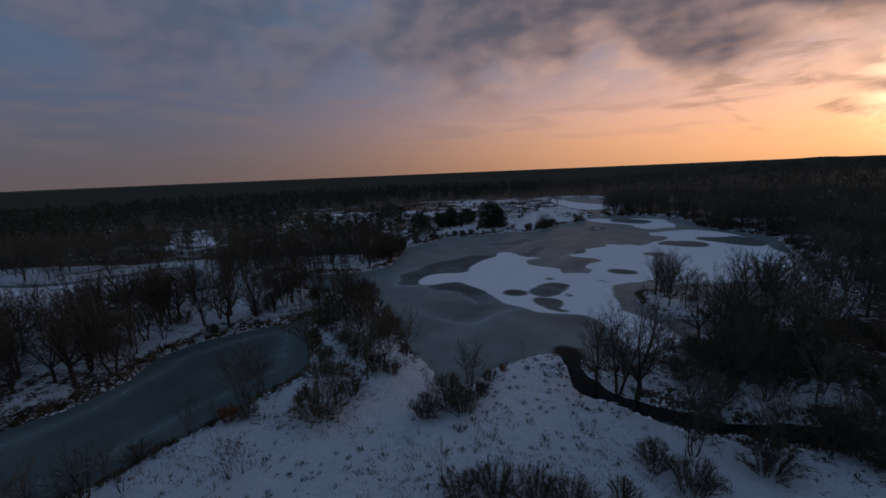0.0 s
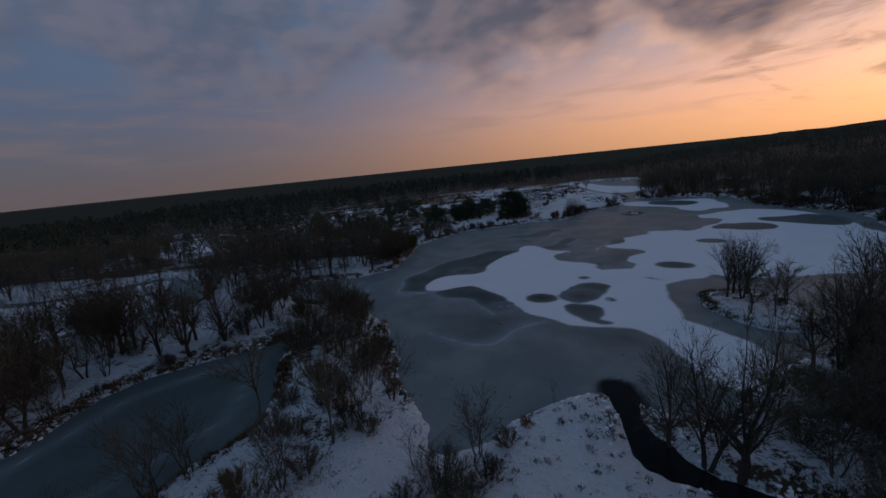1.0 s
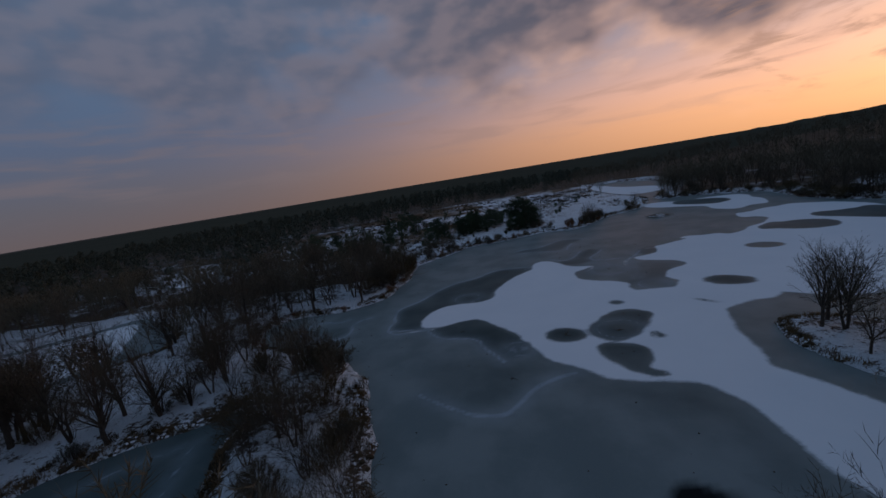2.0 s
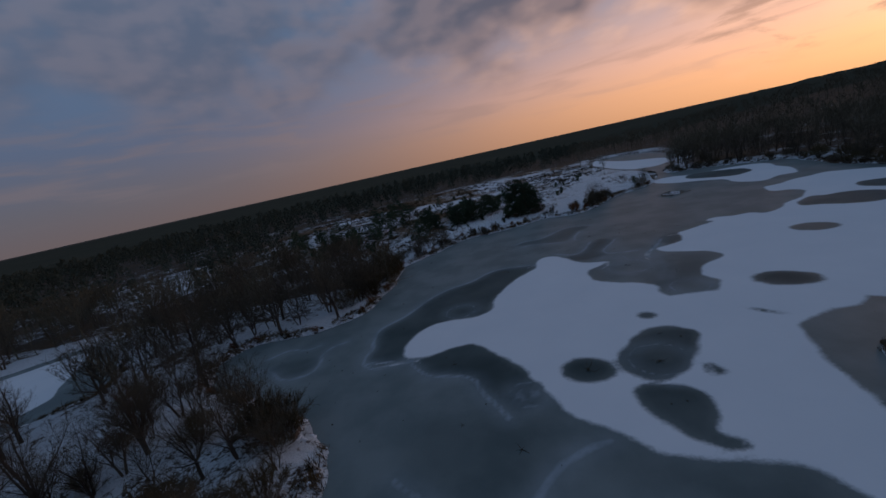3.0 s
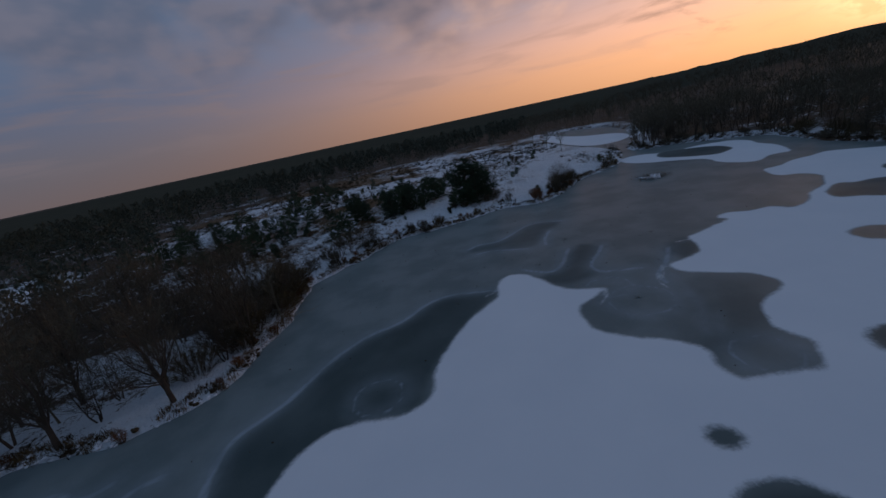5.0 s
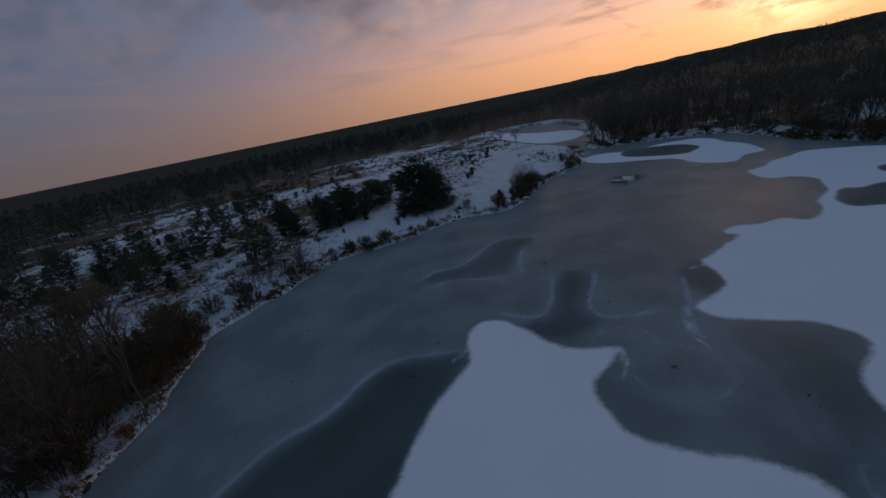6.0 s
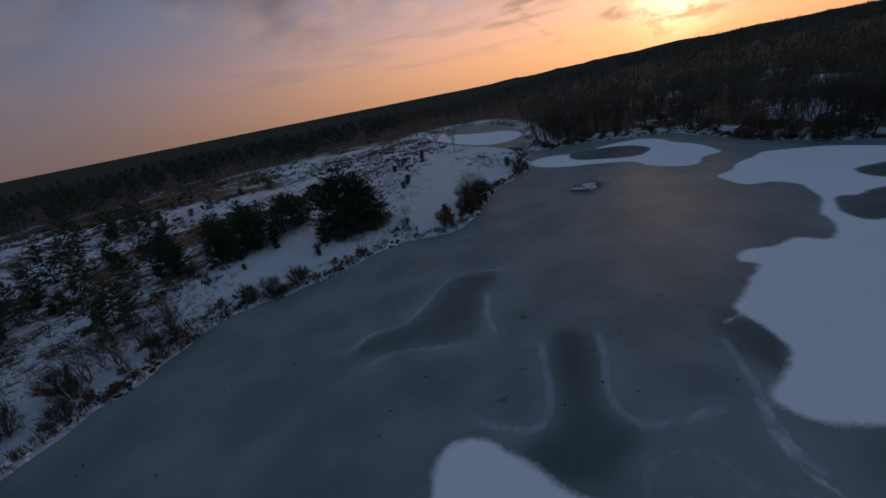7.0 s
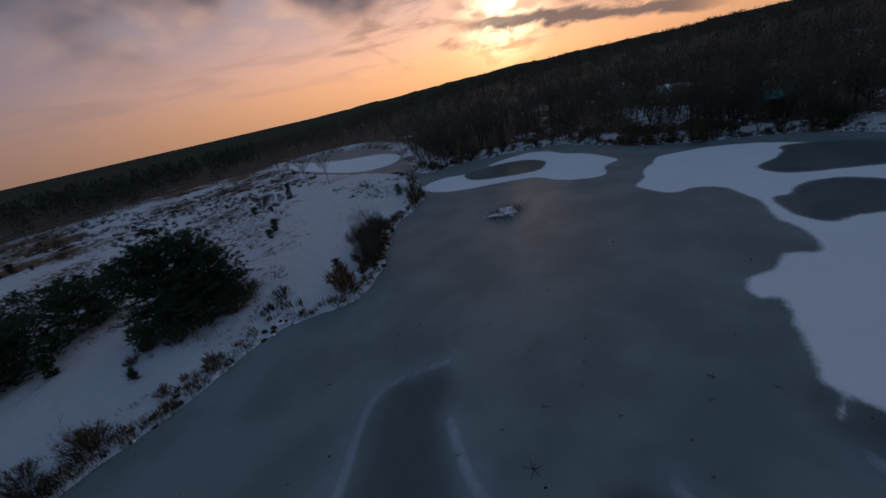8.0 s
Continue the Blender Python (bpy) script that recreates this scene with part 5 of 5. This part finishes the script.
def twig_star(seed):
    """A small dead branch lying flat with arms in all directions."""
    rs = random.Random(seed)
    s = Sticks(rs)
    for k in range(6):
        ang, a = k * 1.05 + rs.uniform(-0.4, 0.4), Vector((0, 0, 0.04))
        way = Vector((math.cos(ang), math.sin(ang), rs.uniform(0.02, 0.2)))
        length, r = rs.uniform(0.3, 1.0), 0.028
        for j in range(3):
            way = bent(rs, way, 0.18)
            b = a + way * length / 3
            b.z = max(b.z, 0.02)
            s.stick(a, b, r, r * 0.65, 4)
            if j:
                end = b + bent(rs, way, 0.5) * 0.22
                end.z = max(end.z, 0.02)
                s.stick(b, end, r * 0.4, 0.0)
            a, r = b, r * 0.65
    return mesh_of("dead_branch", s.v, s.f, STRAW_DARK)


TWIGGY = [twig_star(k) for k in (1, 2, 3, 4)]
LOGS = [dead_branch(k, 6.0, PALE_BARK) for k in (11, 12, 13)]
for k, (x, y, size) in enumerate([(31.5, 109, 1.0), (11.8, 117.2, 0.9), (15, 121, 0.7), (25, 124, 0.9), (39, 117, 0.5), (22, 128, 0.5), (12, 130, 0.4), (8, 71, 1.2), (3, 75, 0.6), (2, 86, 1.2), (23, 80, 1.0),
                                  (4.2, 90, 0.6), (32, 132, 1.2), (33, 135, 0.5), (36, 134, 0.6), (39, 133, 0.5), (38, 130, 0.5), (44, 127, 0.9), (45, 124, 0.5), (42, 126.5, 0.5), (30, 136, 0.5), (22, 143, 0.4),
                                  (37, 125, 0.5), (28, 149, 0.6), (41, 143, 0.5), (40, 138, 0.5), (49, 127, 0.4), (41, 134, 0.5), (28, 126, 0.5), (16, 126, 0.6), (16.2, 80.6, 1.9), (23.2, 80.2, 1.2), (25.6, 85.4, 0.8)]):
    ob = new("dead_branch", TWIGGY[k % 4])
    ob.matrix_world = pose(x, y, 0.0, 0, 0, k * 77) @ Matrix.Diagonal((size * 0.7, size * 0.7, size * 0.7, 1))
    tagged(ob, "small dark dead twig frozen on the lake ice", "branch", "twigs on the ice")
for k, (x, y, turn, size) in enumerate([(-16, 120, 40, 1.1), (-14, 122.5, 15, 1.0), (-14, 118, 60, 0.8), (-14.5, 124, 80, 0.9), (-3, 52.5, 160, 0.55), (-3.5, 55, 120, 0.5), (-0.2, 46, 45, 0.6), (0.8, 45, 60, 0.6),
                                        (-46, 53, 60, 0.8), (-45, 48, 70, 0.7), (-38.5, 95, 30, 0.6), (40.3, 65, 200, 0.6), (46, 37, 170, 0.8), (52, 42, 150, 0.9), (12.5, 156.8, 30, 0.4)]):
    z = max(0.0, float(height(np.array([x]), np.array([y]))[0]))
    ob = new("fallen_branch", LOGS[k % 3])
    ob.matrix_world = pose(x, y, z + 0.04, 0, -2, turn) @ Matrix.Diagonal((size, size, size, 1))
    tagged(ob, "pale fallen branch lying at the frozen water's edge", "branch", "fallen branches on the bank")

# dry grass along the banks and on the snow
rs = np.random.RandomState(12)


def meadow(name, x, y, count, tall, label):
    """Many separate grass blades joined into one mesh."""
    ok = count
    z = height(x, y)
    ang, h = rs.uniform(0, 6.28, ok), tall * rs.uniform(0.5, 1.2, ok)
    lx, ly = rs.normal(0, 0.3, ok) * h, rs.normal(0, 0.3, ok) * h
    w = 0.02 + 0.02 * rs.rand(ok)
    v = np.empty((ok, 3, 3))
    v[:, 0] = np.stack([x - np.cos(ang) * w, y - np.sin(ang) * w, z - 0.03], 1)
    v[:, 1] = np.stack([x + np.cos(ang) * w, y + np.sin(ang) * w, z - 0.03], 1)
    v[:, 2] = np.stack([x + lx, y + ly, z + h], 1)
    me = mesh_of(name, v.reshape(-1, 3).tolist(), np.arange(ok * 3).reshape(-1, 3).tolist(), STRAW)
    return tagged(new(name, me), label, "grass", kind="stuff")


def blades(count, x0, x1, y0, y1, test, clump):
    cx, cy = rs.uniform(x0, x1, count), rs.uniform(y0, y1, count)
    keep = test(cx, cy)
    cx, cy = cx[keep], cy[keep]
    x, y = np.repeat(cx, clump), np.repeat(cy, clump)
    return x + rs.normal(0, 0.22, len(x)), y + rs.normal(0, 0.22, len(x))


x, y = blades(90000, -60, 80, 30, 200, lambda x, y: (shore(x, y) > 0.1) & (shore(x, y) < 1.6) & (rough(x, y, 5, 15, 3) > 0.42 + 0.5 * spit(x, y)), 14)
meadow("bank_grass", x, y, len(x), 0.55, "dry brown grass fringing the frozen shore")
x, y = blades(3800, -30, 30, 10, 52, lambda x, y: (shore(x, y) > 1.0) & (rough(x, y, 5, 16, 3) > 0.52), 9)
meadow("spit_grass", x, y, len(x), 0.30, "dry grass tips poking through the snow")
x, y = blades(9000, -60, 75, 150, 260, lambda x, y: (heath(x, y) > 0.5) & (rough(x, y, 14, 17, 3) > 0.52), 9)
meadow("heath_grass", x, y, len(x), 0.5, "patches of tan dry grass on the snowy heath")


# ---- houses among the trees on the east bank ----
def wall_look(n, bsdf):
    f = n.noise(place(n), 1.2, 4, 0.6)
    n.put(bsdf.inputs["Base Color"], n.mix(f, (0.13, 0.12, 0.11), (0.22, 0.20, 0.18)))
    bsdf.inputs["Roughness"].default_value = 0.9


def glow_look(n, bsdf):
    n.put(bsdf.inputs["Base Color"], (0.5, 0.35, 0.2))
    n.put(bsdf.inputs["Emission Color"], (1.0, 0.55, 0.16))
    bsdf.inputs["Emission Strength"].default_value = 0.07


PLASTER = material("grey_plaster", wall_look)
LIT_PANE = material("lit_window", glow_look)
TEAL = material("teal_metal_roof", vary((0.04, 0.16, 0.15), (0.07, 0.24, 0.21), 1.0, 0.5))
BOARD = material("weathered_boards", vary((0.06, 0.045, 0.035), (0.14, 0.10, 0.075), 2.0))


def block(name, sx, sy, sz, x, y, z, mat, parent, label="", edge=0.03):
    """A box with softened edges, standing on z, as a part."""
    bm = bmesh.new()
    bmesh.ops.create_cube(bm, size=1)
    bmesh.ops.scale(bm, vec=(sx, sy, sz), verts=bm.verts)
    bmesh.ops.bevel(bm, geom=bm.edges[:], offset=edge, segments=1, affect="EDGES")
    me = bpy.data.meshes.new(name)
    bm.to_mesh(me)
    bm.free()
    me.materials.append(mat)
    ob = new(name, me)
    ob.parent, ob.location = parent, (x, y, z + sz / 2)
    return tagged(ob, label)


def gable_roof(length, depth, rise, thick, mat, parent, z, label):
    """Two sloping slabs that meet at the ridge, closed at the gables."""
    h, d, t = length / 2, depth / 2, thick
    v = []
    for x in (-h, h):
        v += [(x, -d, 0), (x, 0, rise), (x, d, 0), (x, -d, t), (x, 0, rise + t), (x, d, t)]
    f = [(0, 1, 4, 3), (1, 2, 5, 4), (6, 9, 10, 7), (7, 10, 11, 8), (3, 4, 10, 9), (4, 5, 11, 10), (0, 6, 7, 1), (1, 7, 8, 2), (0, 3, 9, 6), (2, 8, 11, 5), (0, 1, 2), (6, 8, 7)]
    ob = new("roof", mesh_of("roof", v, f, mat))
    ob.parent, ob.location = parent, (0, 0, z)
    return tagged(ob, label)


def house(x, y, turn, length, depth, wall, rise, roof_mat, wall_mat, windows, label, roof_label):
    base = new("house")
    base.matrix_world = pose(x, y, float(height(np.array([x]), np.array([y]))[0]) - 0.3, 0, 0, turn)
    block("wall", length, depth, wall, 0, 0, 0, wall_mat, base)
    gable_roof(length + 0.9, depth + 1.0, rise, 0.28, roof_mat, base, wall - 0.02, roof_label)
    block("chimney", 0.7, 0.7, 1.5, length * 0.22, 0.4, wall + rise - 0.5, wall_mat, base)
    for k in range(windows):
        wx = (k + 0.5) / windows * length - length / 2
        frame_part = block("window", 1.35, 0.12, 1.45, wx, -depth / 2 - 0.03, 1.1, BOARD, base, "window lit warm from inside")
        block("pane", 1.05, 0.06, 1.15, 0, -0.06, -0.57, LIT_PANE, frame_part, "", 0.01)
    block("door", 1.0, 0.1, 2.05, length * 0.03, -depth / 2 - 0.03, 0.3, BOARD, base)
    return tagged(base, label, "house")


house(150, 165, -112, 13, 7, 3.2, 2.2, SNOW, PLASTER, 5, "long grey house with a snowy roof and lit windows", "snow-covered gable roof")
house(130, 140, -104, 6, 4.5, 2.8, 1.5, TEAL, BOARD, 0, "small boarded cabin with a teal roof among trees", "teal sheet-metal roof")
